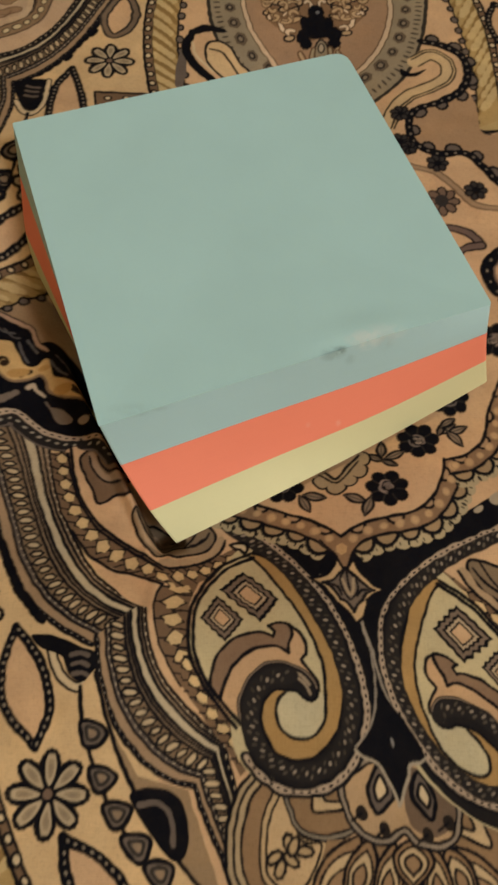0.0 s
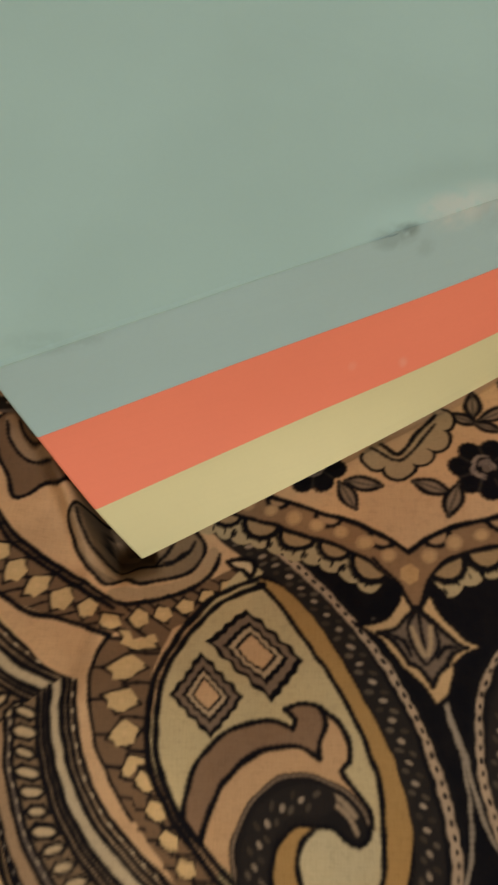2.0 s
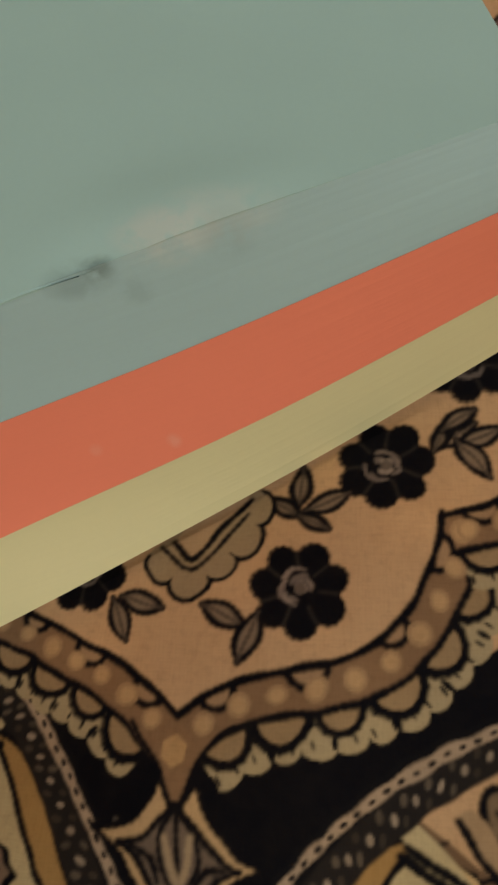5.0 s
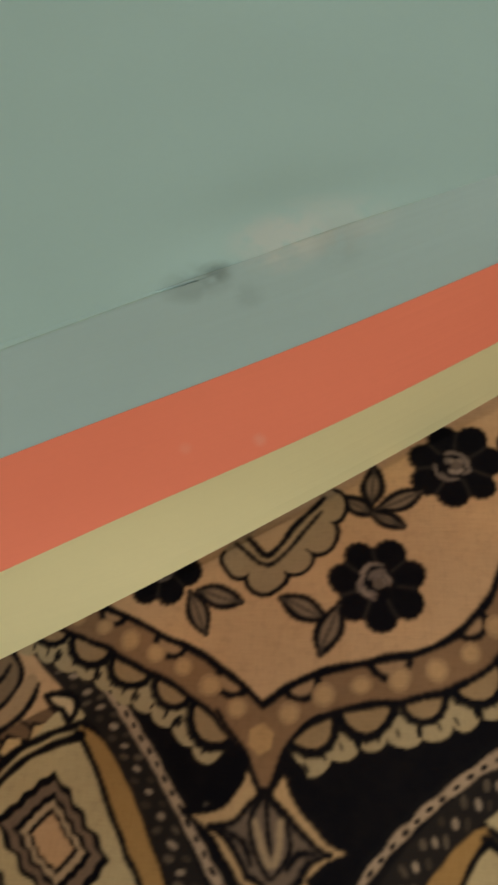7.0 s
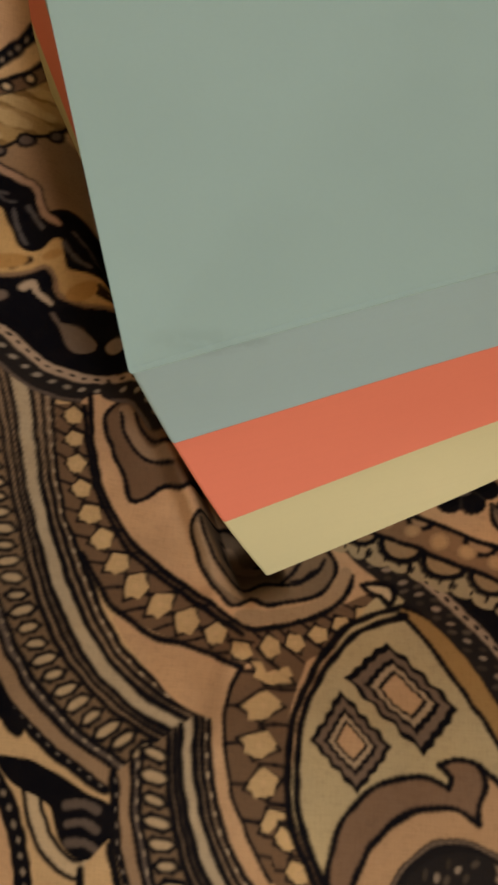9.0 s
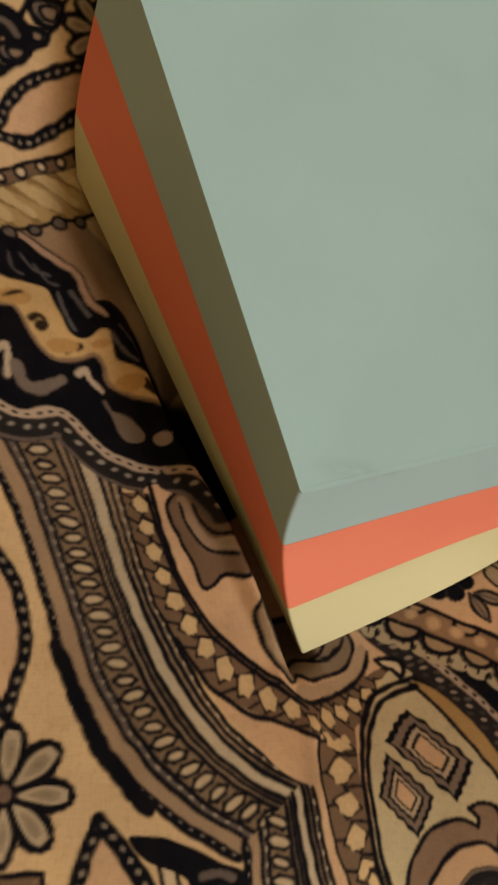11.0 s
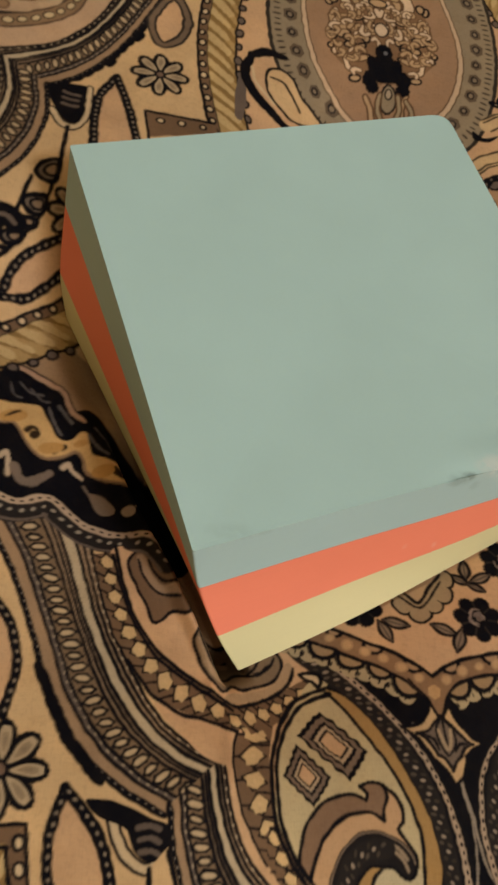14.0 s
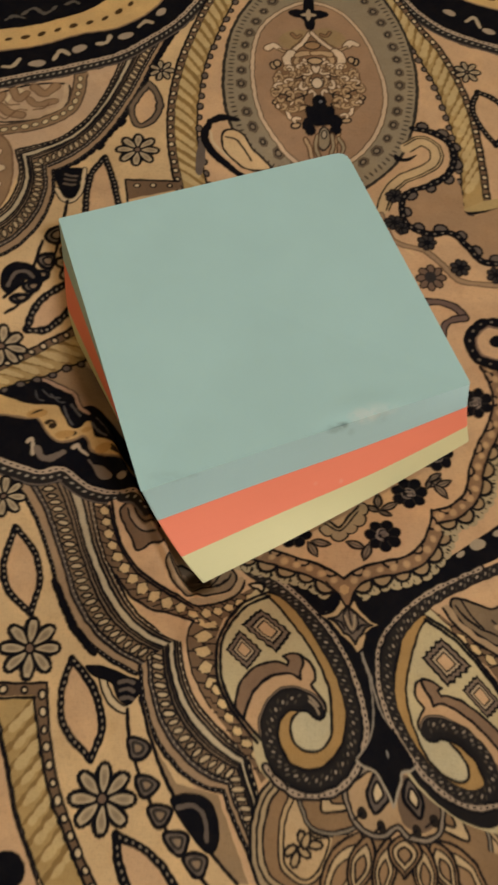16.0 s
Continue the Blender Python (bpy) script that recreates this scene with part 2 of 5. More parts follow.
def fill(poly, colour, patch=None):
    """Lays a colour inside an outline, with soft edges a grid step wide."""
    p = put(poly)
    q = np.roll(p, -1, axis=0)
    j0, j1 = np.searchsorted(GY, [p[:, 1].min() - 0.4, p[:, 1].max() + 0.4])
    i0, i1 = np.searchsorted(GX, [p[:, 0].min() - 0.4, p[:, 0].max() + 0.4])
    if j1 <= j0 + 1 or i1 <= i0 + 1:
        return
    gx, total = GX[i0:i1], np.zeros((j1 - j0, i1 - i0))
    gap = np.gradient(GY)[j0:j1]
    for sub in (-0.33, 0.0, 0.33):
        gy = GY[j0:j1] + sub * gap
        wind = np.zeros((j1 - j0, i1 - i0 + 2))
        for (ax, ay), (bx, by) in zip(p, q):
            if ay == by:
                continue
            a, b = np.searchsorted(gy, [min(ay, by), max(ay, by)])
            if b <= a:
                continue
            cross = ax + (gy[a:b] - ay) * (bx - ax) / (by - ay)
            col = np.clip(np.searchsorted(gx, cross), 1, i1 - i0 - 1)
            part_in = np.clip((gx[col] - cross) / (gx[col] - gx[col - 1]), 0, 1)
            sign = 1.0 if by > ay else -1.0
            rows = np.arange(a, b)
            np.add.at(wind, (rows, col), sign * part_in)
            np.add.at(wind, (rows, col + 1), sign * (1 - part_in))
        total += np.clip(np.abs(np.cumsum(wind, axis=1)[:, :-2]), 0, 1) / 3
    tile = CANVAS[j0:j1, i0:i1]
    tile += total[..., None] * (np.array(colour) - tile)
    if patch is not None:
        PATCH[j0:j1, i0:i1][total > 0.5] = patch if isinstance(patch, int) else motif(patch)


def line(curve, width, colour, rough=0.12):
    """A drawn line of slightly uneven width."""
    p = put(curve)
    colour = np.array(colour)
    for k, (a, b) in enumerate(zip(p, p[1:])):
        w = width * (1 + rough * math.sin(k * 1.7 + a[0]) + rough * math.sin(k * 0.53 + a[1]))
        r = w / 2 + 0.3
        i0, i1 = np.searchsorted(GX, [min(a[0], b[0]) - r, max(a[0], b[0]) + r])
        j0, j1 = np.searchsorted(GY, [min(a[1], b[1]) - r, max(a[1], b[1]) + r])
        if i1 <= i0 or j1 <= j0:
            continue
        d = b - a
        x, y = GX[i0:i1][None, :] - a[0], GY[j0:j1][:, None] - a[1]
        f = np.clip((x * d[0] + y * d[1]) / max(d @ d, 1e-9), 0, 1)
        cover = np.clip((w / 2 - np.hypot(x - f * d[0], y - f * d[1])) / 0.32 + 0.5, 0, 1)[..., None]
        tile = CANVAS[j0:j1, i0:i1]
        tile += cover * (colour - tile)


def loop(curve, width, colour):
    line(np.vstack([curve, curve[:1]]), width, colour)


def spot(c, rx, ry, turn, colour, edge=0.0, corners=14, patch=None):
    """An oval, or a lozenge of four corners, turned by so many radians."""
    t = np.arange(corners) * 2 * math.pi / corners
    x, y = rx * np.cos(t), ry * np.sin(t)
    p = np.stack([c[0] + x * math.cos(turn) - y * math.sin(turn), c[1] + x * math.sin(turn) + y * math.cos(turn)], -1)
    fill(p, colour, patch)
    if edge:
        loop(p, edge, INK)


def leaf(c, r, turn, colour):
    """A small pointed leaf with its rib."""
    t = np.linspace(-1, 1, 9)
    w = 0.42 * (1 - t ** 2)
    x, y = r * np.r_[t, t[::-1]], r * np.r_[w, -w[::-1]]
    p = np.stack([c[0] + x * math.cos(turn) - y * math.sin(turn), c[1] + x * math.sin(turn) + y * math.cos(turn)], -1)
    fill(p, colour, "leaf_motif")
    loop(p, 0.5, INK)
    line(p[:9] * 0.5 + p[:8:-1] * 0.5, 0.22, (0.08, 0.06, 0.045))


def beads(curve, every, rx, ry, colour, edge=0.0, lean=0.0, corners=10, start=0.5):
    n = max(int(span(curve) / every), 1)
    s = even(curve, n * 8 + 1)
    for k in range(n):
        i = min(int((k + start) * 8), len(s) - 2)
        t = s[i + 1] - s[i - 1 if i else 0]
        wob = 1 + 0.12 * math.sin(k * 2.3)
        spot(s[i], rx * wob, ry * wob, math.atan2(t[1], t[0]) + lean + 0.1 * math.sin(k * 1.9), colour, edge, corners)


def strip(a, b, f0, f1, colour, patch=None):
    fill(np.vstack([amid(a, b, f0), amid(a, b, f1)[::-1]]), colour, patch)


def flower(c, r, petals=8, turn=0.0):
    patch = motif("flower_motif")
    spot(c, r * 0.42, r * 0.42, 0, INK, patch=patch)
    for k in range(petals):
        a = turn + k * 2 * math.pi / petals
        at = (c[0] + 0.62 * r * math.cos(a), c[1] + 0.62 * r * math.sin(a))
        spot(at, r * 0.385, r * 0.245, a, INK, 0.5, patch=patch)
    for k in range(petals):
        a = turn + k * 2 * math.pi / petals
        ca, sa = math.cos(a), math.sin(a)
        # a petal, broad outside and drawn to a point at the core, its middle shaded
        f = np.linspace(0.17, 0.90, 12)
        w = 0.185 * np.sin(np.linspace(0, 1, 12) ** 0.75 * math.pi * 0.90) ** 0.8 * (0.35 + 0.75 * np.linspace(0, 1, 12))
        p = np.vstack([np.stack([f, w], -1), np.stack([f, -w], -1)[::-1]]) * r
        turned = np.stack([c[0] + p[:, 0] * ca - p[:, 1] * sa, c[1] + p[:, 0] * sa + p[:, 1] * ca], -1)
        fill(turned, (0.44, 0.34, 0.215))
        m = np.array((c[0] + 0.60 * r * ca, c[1] + 0.60 * r * sa))
        fill(m + (turned - m) * 0.62, (0.31, 0.235, 0.145))
        fill(m + (turned - m) * 0.3, (0.26, 0.195, 0.125))
    spot(c, r * 0.15, r * 0.15, 0, (0.17, 0.11, 0.075), 0.4)


def vesica(left, right, colour, wide=1.35):
    """A pointed oval between two curves that share their ends, with a beaded black rim."""
    a, b = bend(left), bend(right)
    ring = np.vstack([a, b[::-1]])
    fill(ring, colour, "pointed_oval_motif")
    mid = ring.mean(0)
    for c in (a, b):
        c = mid + (c - mid) * 0.95
        line(c, wide * 1.25, INK)
        beads(c, 1.45, 0.42, 0.30, (0.25, 0.20, 0.145), 0, 0, 4)


def bands(outer, inner, edge=1.0, beaded=True):
    """The run of parallel stripes between two lobed edges."""
    a, b = bend(outer), bend(inner)
    strip(a, b, 0, 1, TAUPE, "striped_border")
    strip(a, b, 0.04, 0.19, (0.33, 0.22, 0.13))
    strip(a, b, 0.20, 0.29, GREY)
    strip(a, b, 0.30, 0.56, (0.20, 0.135, 0.08))
    strip(a, b, 0.58, 0.71, TAUPE)
    strip(a, b, 0.71, 0.84, (0.47, 0.38, 0.25))
    strip(a, b, 0.86, 1.0, (0.30, 0.21, 0.13))
    line(amid(a, b, 0.01), 1.0 * edge, INK)
    for f, w in ((0.20, 0.5), (0.285, 0.5), (0.58, 0.5), (0.645, 0.42), (0.70, 0.55), (0.85, 0.6), (0.92, 0.5), (0.99, 0.6)):
        line(amid(a, b, f), w, INK)
    if beaded:
        beads(amid(a, b, 0.43), 1.9, 1.42, 0.66, (0.49, 0.37, 0.225), 0.42, 1.2, 6)
    # pale stitches between the drawn lines
    beads(amid(a, b, 0.245), 1.5, 0.34, 0.15, (0.34, 0.27, 0.19), 0, 0, 6)
    beads(amid(a, b, 0.955), 1.7, 0.36, 0.14, (0.42, 0.33, 0.22), 0, 0, 6)
    beads(amid(a, b, 0.02), 1.3, 0.26, 0.12, (0.20, 0.165, 0.13), 0, 0, 6)


def mirrored(draw, mirror):
    draw()
    Pen.mirror = mirror
    draw()
    Pen.mirror = None


# fields of the ground
fill([(-44.4, 22.9), (-35.8, -9.3), (-38.2, -35.0), (-23.4, -63.3), (29.4, -62.8), (43.8, 71.9), (17.7, 95.0), (2.1, 84.0), (-27.8, 34.1)], PINK)
fill([(-32.2, 183.8), (-40.4, 163.9), (-43.0, 145.3), (-42.7, 127.7), (-40.0, 113.1), (-13.4, 98.9), (17.8, 96.9), (43.1, 65.1), (58.6, 212.5), (5.7, 220.4)], PINK)
fill([(-85.0, 47.8), (-66.9, 60.8), (-56.5, 52.3), (-50.4, 37.5), (-51.1, 32.0), (-79.9, 42.8)], (0.30, 0.2, 0.115))

fill([(-107.1, 144.5), (-74.5, 153.0), (-60.0, 163.0), (-63.5, 147.0), (-72.0, 129.5), (-84.0, 120.5), (-88.4, 113.4), (-91.5, 101.3), (-100.1, 95.6)], (0.50, 0.34, 0.21))

# striped lobes below the black border, and those far behind
bands([(-80.1, 24.2), (-73.4, 15.0), (-67.9, 3.1), (-64.4, -6.2), (-58.9, -14.3), (-52.3, -19.8), (-45.8, -23.2)], [(-60.6, 22.8), (-56.6, 8.2), (-52.4, -0.6), (-47.4, -8.4), (-42.2, -13.0), (-36.7, -15.4)])
bands([(-45.1, -21.6), (-44.2, -27.8), (-41.5, -35.2), (-37.1, -41.0), (-31.9, -44.8), (-26.4, -46.3)], [(-36.8, -14.7), (-35.8, -21.2), (-33.2, -27.5), (-29.0, -32.5), (-24.2, -36.6), (-21.8, -38.2)])
bands([(-26.4, -46.3), (-24.6, -51.1), (-20.7, -58.8), (-17.8, -65.4)], [(-21.8, -38.2), (-20.9, -41.2), (-19.5, -46.2), (-19.0, -51.9)])
line(bend([(-66.1, -2.1), (-63.1, -8.2), (-60.1, -13.3), (-55.3, -18.7)]), 2.0, INK, 0.25)
FAR_EDGE = [(-44.0, 176.5), (-47.4, 172.1), (-52.6, 158.2), (-56.6, 146.2), (-61.4, 134.8), (-66.8, 125.4), (-72.7, 118.2), (-78.0, 114.4)]
bands(FAR_EDGE, [(-62.6, 160.2), (-64.2, 152.6), (-67.5, 142.0), (-72.2, 133.6), (-79.2, 126.8), (-89.8, 122.7)])
bands([(-78.2, 115.0), (-77.2, 105.5), (-79.5, 95.7), (-85.3, 88.5), (-95.3, 82.9)], [(-90.1, 122.7), (-87.8, 113.4), (-90.4, 102.3), (-98.7, 96.6)])
fill(bend([(-97.1, 143.9), (-87.6, 147.7), (-77.6, 148.2), (-77.3, 141.5), (-80.5, 135.9), (-89.2, 133.4), (-99.0, 132.9)]), (0.46, 0.32, 0.20))
line(bend([(-97.1, 143.9), (-87.6, 147.7), (-77.6, 148.2), (-77.3, 141.5), (-80.5, 135.9), (-89.2, 133.4), (-99.0, 132.9)]), 0.6, INK)
line(bend([(-95.1, 140.7), (-92.3, 145.3), (-89.7, 144.3)]), 1.2, PALE)
line(bend([(-87.5, 146.6), (-83.0, 143.9), (-80.8, 146.9)]), 1.2, PALE)
hem = bend([(-74.1, 152.4), (-74.3, 145.0), (-76.3, 138.3), (-84.3, 132.5), (-95.3, 129.9), (-101.7, 129.2)])
line(hem, 3.6, (0.25, 0.16, 0.09))
line(aside(hem, 1.9), 0.4, (0.07, 0.045, 0.03))
line(aside(hem, -1.9), 0.4, (0.07, 0.045, 0.03))
beads(hem, 2.9, 1.15, 0.85, (0.56, 0.43, 0.25), 0.25)
line(bend([(-78.1, 148.2), (-77.8, 143.3), (-79.1, 139.3), (-82.3, 137.4)]), 1.4, (0.52, 0.37, 0.23))
FADED = (0.17, 0.10, 0.055)
for s, w in (([(-97.6, 133.6), (-99.4, 137.0), (-96.5, 138.9), (-93.9, 136.7), (-89.9, 135.7)], 1.8), ([(-88.4, 142.0), (-85.8, 139.9), (-80.5, 141.6)], 1.6), ([(-93.4, 145.2), (-91.5, 141.9), (-89.2, 144.2)], 1.6), ([(-101.0, 143.1), (-98.2, 140.1), (-96.0, 143.4)], 1.6), ([(-87.3, 146.6), (-84.0, 144.3), (-81.0, 147.6)], 1.8)):
    line(bend(s), w + 0.8, FADED)
    line(bend(s), w, (0.29, 0.18, 0.10))
for s in ([(-96.3, 135.4), (-94.2, 134.3), (-91.2, 137.8), (-88.6, 137.6)], [(-86.6, 137.8), (-83.6, 138.6), (-82.4, 140.6)], [(-95.6, 141.2), (-93.8, 139.6), (-91.0, 139.9)]):
    line(bend(s), 0.5, FADED)
lobe = bend([(-100.5, 128.6), (-95.1, 128.1), (-91.4, 123.3), (-89.8, 114.6), (-90.2, 106.7), (-92.9, 100.0), (-97.6, 96.2), (-104.0, 98.0)], True)
fill(lobe, (0.27, 0.17, 0.095), "lozenge_ribbon")
loop(lobe, 0.5, FADED)
for c, r, a in (((-98.0, 125.8), 1.9, 0.4), ((-95.2, 121.6), 1.9, -0.6), ((-93.9, 115.9), 2.0, -1.4), ((-94.1, 110.2), 1.9, -1.7), ((-95.6, 105.0), 1.8, -2.0), ((-98.2, 101.0), 1.7, -2.4)):
    spot(c, r * 0.8, r, a, FADED, 0, 9)
    spot(c, r * 0.62, r * 0.85, a, (0.58, 0.44, 0.28), 0, 6)
# the uneven black edge of the far stripes
line(bend(FAR_EDGE) + np.array((0.5, -0.4)), 1.5, INK, 0.35)
for f, r in ((1, 1.3), (2, 1.5), (3, 2.0), (4, 1.8), (5, 1.6)):
    spot((FAR_EDGE[f][0] + 0.9, FAR_EDGE[f][1] - 0.8), r, r * 0.6, 1.1, INK)


# black border with commas, the spotted strip and the stitched line
def border(stitch, spotted_low, spotted_high, top, spots=True):
    s, lo, hi, t = (bend(q) for q in (stitch, spotted_low, spotted_high, top))
    strip(s, t, 0, 1, INK, "black_border")
    strip(lo, hi, 0, 1, (0.58, 0.38, 0.16), "spotted_strip")
    line(lo, 0.5, (0.25, 0.16, 0.09))
    if spots:
        beads(amid(lo, hi, 0.5), 5.0, 1.5, 0.85, (0.06, 0.032, 0.012), 0, 0.25, 7)
    under = aside(s, -2.0)
    line(under, 3.2, (0.02, 0.017, 0.016))
    beads(aside(s, -1.7), 1.9, 0.5, 0.3, (0.30, 0.26, 0.2), 0, 0.5)
    line(aside(s, -3.4), 0.4, GREY)
    line(s, 1.15, (0.44, 0.33, 0.23))
    beads(s, 1.55, 0.42, 0.2, INK)


border([(-92.3, 31.4), (-84.8, 28.3)] + [(-76.7, 25.9), (-72.8, 25.3), (-69.7, 26.6), (-67.2, 26.9), (-64.5, 24.9), (-61.0, 22.8), (-56.6, 22.0), (-52.1, 22.3), (-48.6, 22.0), (-42.2, 20.3)],
       [(-94.0, 42.4), (-86.3, 40.4)] + [(-78.1, 39.9), (-75.3, 40.3), (-73.5, 37.7), (-71.6, 35.4), (-69.4, 34.4), (-66.8, 35.3), (-64.2, 37.0), (-62.7, 35.7), (-61.7, 33.3), (-57.5, 32.2), (-51.8, 31.5)],
       [(-94.7, 47.0), (-87.0, 46.1)] + [(-78.5, 44.3), (-75.2, 44.7), (-71.7, 45.4), (-70.3, 43.2), (-67.5, 39.1), (-65.2, 39.4), (-63.9, 41.0), (-62.5, 40.8), (-61.9, 38.8), (-61.2, 37.0), (-58.6, 36.3), (-54.9, 35.0), (-51.8, 31.7)],
       [(-95.0, 48.9), (-87.2, 48.2)] + [(-80.8, 51.8), (-76.0, 52.8), (-72.7, 51.9), (-69.4, 50.4), (-67.5, 49.1), (-65.7, 45.1), (-62.0, 45.9), (-57.0, 41.8), (-49.3, 34.3), (-42.1, 22.9)], False)
hem = bend([(-80.8, 52.2), (-76.0, 52.8), (-72.7, 51.9), (-69.4, 50.4), (-67.5, 49.1), (-65.7, 45.1), (-63.2, 43.1)])
line(hem, 1.5, INK)
line(hem, 0.9, (0.40, 0.26, 0.17))
for s in ([(-77.0, 41.3), (-75.9, 42.2), (-74.7, 43.0)], [(-76.8, 40.9), (-75.7, 41.6), (-74.7, 42.8)], [(-67.9, 35.9), (-67.1, 36.8), (-66.2, 37.6)], [(-56.7, 34.8), (-55.9, 34.1), (-54.7, 34.9)], [(-56.1, 33.7), (-55.1, 33.3), (-54.2, 33.5)], [(-73.2, 39.4), (-72.4, 40.2), (-71.5, 40.0), (-70.9, 39.1)]):
    line(bend(s), 0.7, (0.03, 0.018, 0.01), 0.3)
spot((-71.8, 38.8), 1.0, 0.9, 0.3, (0.03, 0.018, 0.01))
spot((-56.4, 34.1), 0.9, 0.7, 0.3, (0.03, 0.018, 0.01))
for c, r in (((-75.8, 41.8), 2.6), ((-68.7, 36.8), 2.4), ((-58.9, 34.0), 2.3), ((-63.5, 38.8), 1.4)):
    spot(c, r, r * 0.5, 0.4, (0.47, 0.27, 0.09))
for s in ([(-77.0, 41.4), (-75.9, 42.3), (-74.7, 43.0)], [(-56.7, 34.8), (-55.9, 34.1), (-54.7, 34.9)]):
    line(bend(s), 0.6, (0.03, 0.018, 0.01), 0.3)
for s in ([(-75.4, 49.4), (-73.5, 47.8), (-71.2, 47.9)], [(-69.8, 45.4), (-68.4, 42.0), (-67.0, 40.1)], [(-68.0, 46.2), (-66.6, 44.2), (-65.3, 42.7)], [(-61.1, 42.1), (-58.8, 39.9), (-57.3, 38.0)], [(-73.5, 48.6), (-71.2, 46.6), (-69.8, 46.7)], [(-77.1, 48.9), (-76.1, 46.4), (-74.8, 46.1)], [(-62.0, 40.4), (-60.1, 38.2), (-58.2, 37.3)]):
    line(bend(s), 0.4, (0.10, 0.09, 0.085), 0.3)
for s, w, tone in (([(-76.8, 33.1), (-76.0, 34.1), (-75.4, 32.8), (-75.1, 30.0)], 0.9, (0.46, 0.36, 0.25)), ([(-74.2, 31.6), (-73.2, 29.5), (-71.1, 29.3), (-68.2, 31.7)], 1.5, (0.17, 0.13, 0.10)), ([(-66.0, 33.4), (-65.1, 34.4), (-64.5, 33.2), (-62.6, 32.0)], 0.9, (0.46, 0.36, 0.25)),
                   ([(-52.4, 28.0), (-51.0, 28.1), (-50.0, 25.1)], 0.4, (0.24, 0.19, 0.14)), ([(-62.0, 30.5), (-61.0, 29.2), (-59.6, 27.8)], 0.5, (0.17, 0.13, 0.10))):
    line(bend(s), w, tone, 0.2)
fill(bend([(-61.2, 29.3), (-58.1, 28.8), (-56.1, 27.0), (-57.2, 25.6), (-59.4, 26.0)], True), (0.19, 0.145, 0.105))
spot((-53.7, 26.9), 1.3, 1.1, 0.4, (0.30, 0.235, 0.17))
border([(-107.4, 146.3), (-97.8, 149.0), (-88.1, 152.2), (-76.7, 156.2), (-65.1, 160.7), (-55.3, 167.9), (-47.0, 176.0), (-40.3, 185.9), (-35.2, 196.4)], [(-109.3, 159.2), (-99.3, 160.9), (-87.7, 163.8), (-74.5, 169.3), (-62.6, 173.5), (-53.5, 182.1), (-47.8, 193.1)],
       [(-110.4, 166.9), (-100.5, 169.8), (-87.0, 173.4), (-75.3, 179.0), (-67.9, 185.6), (-62.3, 194.9)], [(-114.7, 197.1), (-104.0, 197.7), (-89.7, 198.5), (-77.4, 201.9), (-68.7, 207.7)])
for c, rx, ry, a in (((-87.7, 156.1), 2.6, 1.3, 0.2), ((-75.6, 162.8), 2.4, 1.4, 0.5), ((-62.0, 169.2), 2.6, 1.3, 0.4), ((-51.6, 180.2), 2.0, 1.3, 1.0)):
    spot(c, rx, ry, a, (0.36, 0.28, 0.2))
for s in ([(-97.6, 154.5), (-94.8, 154.6), (-93.0, 157.7)], [(-82.8, 158.2), (-81.0, 161.8), (-78.5, 160.5)], [(-70.3, 165.2), (-67.6, 166.0), (-66.6, 168.7)], [(-58.2, 173.0), (-56.1, 175.6), (-54.0, 175.2)]):
    line(bend(s), 1.1, (0.42, 0.33, 0.22), 0.2)
border([(16.3, 204.6), (23.2, 194.5), (29.9, 184.6), (40.0, 175.7), (54.2, 170.6), (64.2, 168.0)], [(24.1, 210.4), (34.7, 200.3), (44.9, 190.5), (55.9, 186.5), (66.3, 185.3)], [(31.9, 213.6), (42.3, 203.4), (52.8, 196.1), (67.4, 194.3)], [(36.7, 227.9), (55.3, 220.6), (74.2, 218.9)])
for c, rx, ry, a in (((39.9, 184.6), 2.2, 1.2, -0.6), ((29.6, 193.5), 2.2, 1.2, -0.8), ((51.8, 177.0), 2.2, 1.2, -0.3)):
    spot(c, rx, ry, a, (0.36, 0.28, 0.2))
for k in range(5):
    line(bend(np.array([(-100.5, 183.8), (-91.9, 186.1), (-83.6, 191.1), (-76.9, 196.6)]) + np.array((1.5 * k, 3.0 * k))), 0.5, (0.10, 0.085, 0.07), 0.4)
for s in ([(-94.4, 176.7), (-91.2, 179.4), (-87.4, 177.3), (-84.3, 180.5)], [(-99.3, 174.0), (-96.9, 175.8), (-93.3, 175.1)], [(-81.7, 181.6), (-79.2, 183.2), (-77.4, 182.3)]):
    line(bend(s), 0.8, (0.10, 0.085, 0.07), 0.4)
line(bend([(45.0, 180.9), (47.8, 182.6), (49.3, 178.6)]), 1.1, (0.42, 0.33, 0.22))


# rope bands with their pearls
def rope(a_pts, b_pts, pearls, teeth):
    a, b = bend(a_pts), bend(b_pts)
    strip(a, b, 0, 1, (0.40, 0.27, 0.11), "rope_band")
    n = int(span(a) / 4.4)
    p, q = even(a, n + 3), even(b, n + 3)
    for k in range(n):
        line(bend([p[k], (p[k] + q[k + 2]) / 2 + 0.4, q[k + 2] * 0.9 + q[k + 1] * 0.1]), 0.9, (0.24, 0.15, 0.055), 0.3)
        line(bend([p[k] * 0.5 + p[k + 1] * 0.5, p[k + 1] * 0.3 + q[k + 2] * 0.7]), 1.5, (0.52, 0.38, 0.18), 0.3)
    for c in (a, b):
        line(c, 0.5, INK)
    side = aside(a, pearls)
    strip(a, side, 0, 1, BROWN)
    line(side, 0.55, INK)
    beads(amid(a, side, 0.5), 3.3, 0.85, 0.75, PALE, 0.45)
    beads(aside(b, teeth), 4.0, 1.1, 0.9, GREY, 0.45)


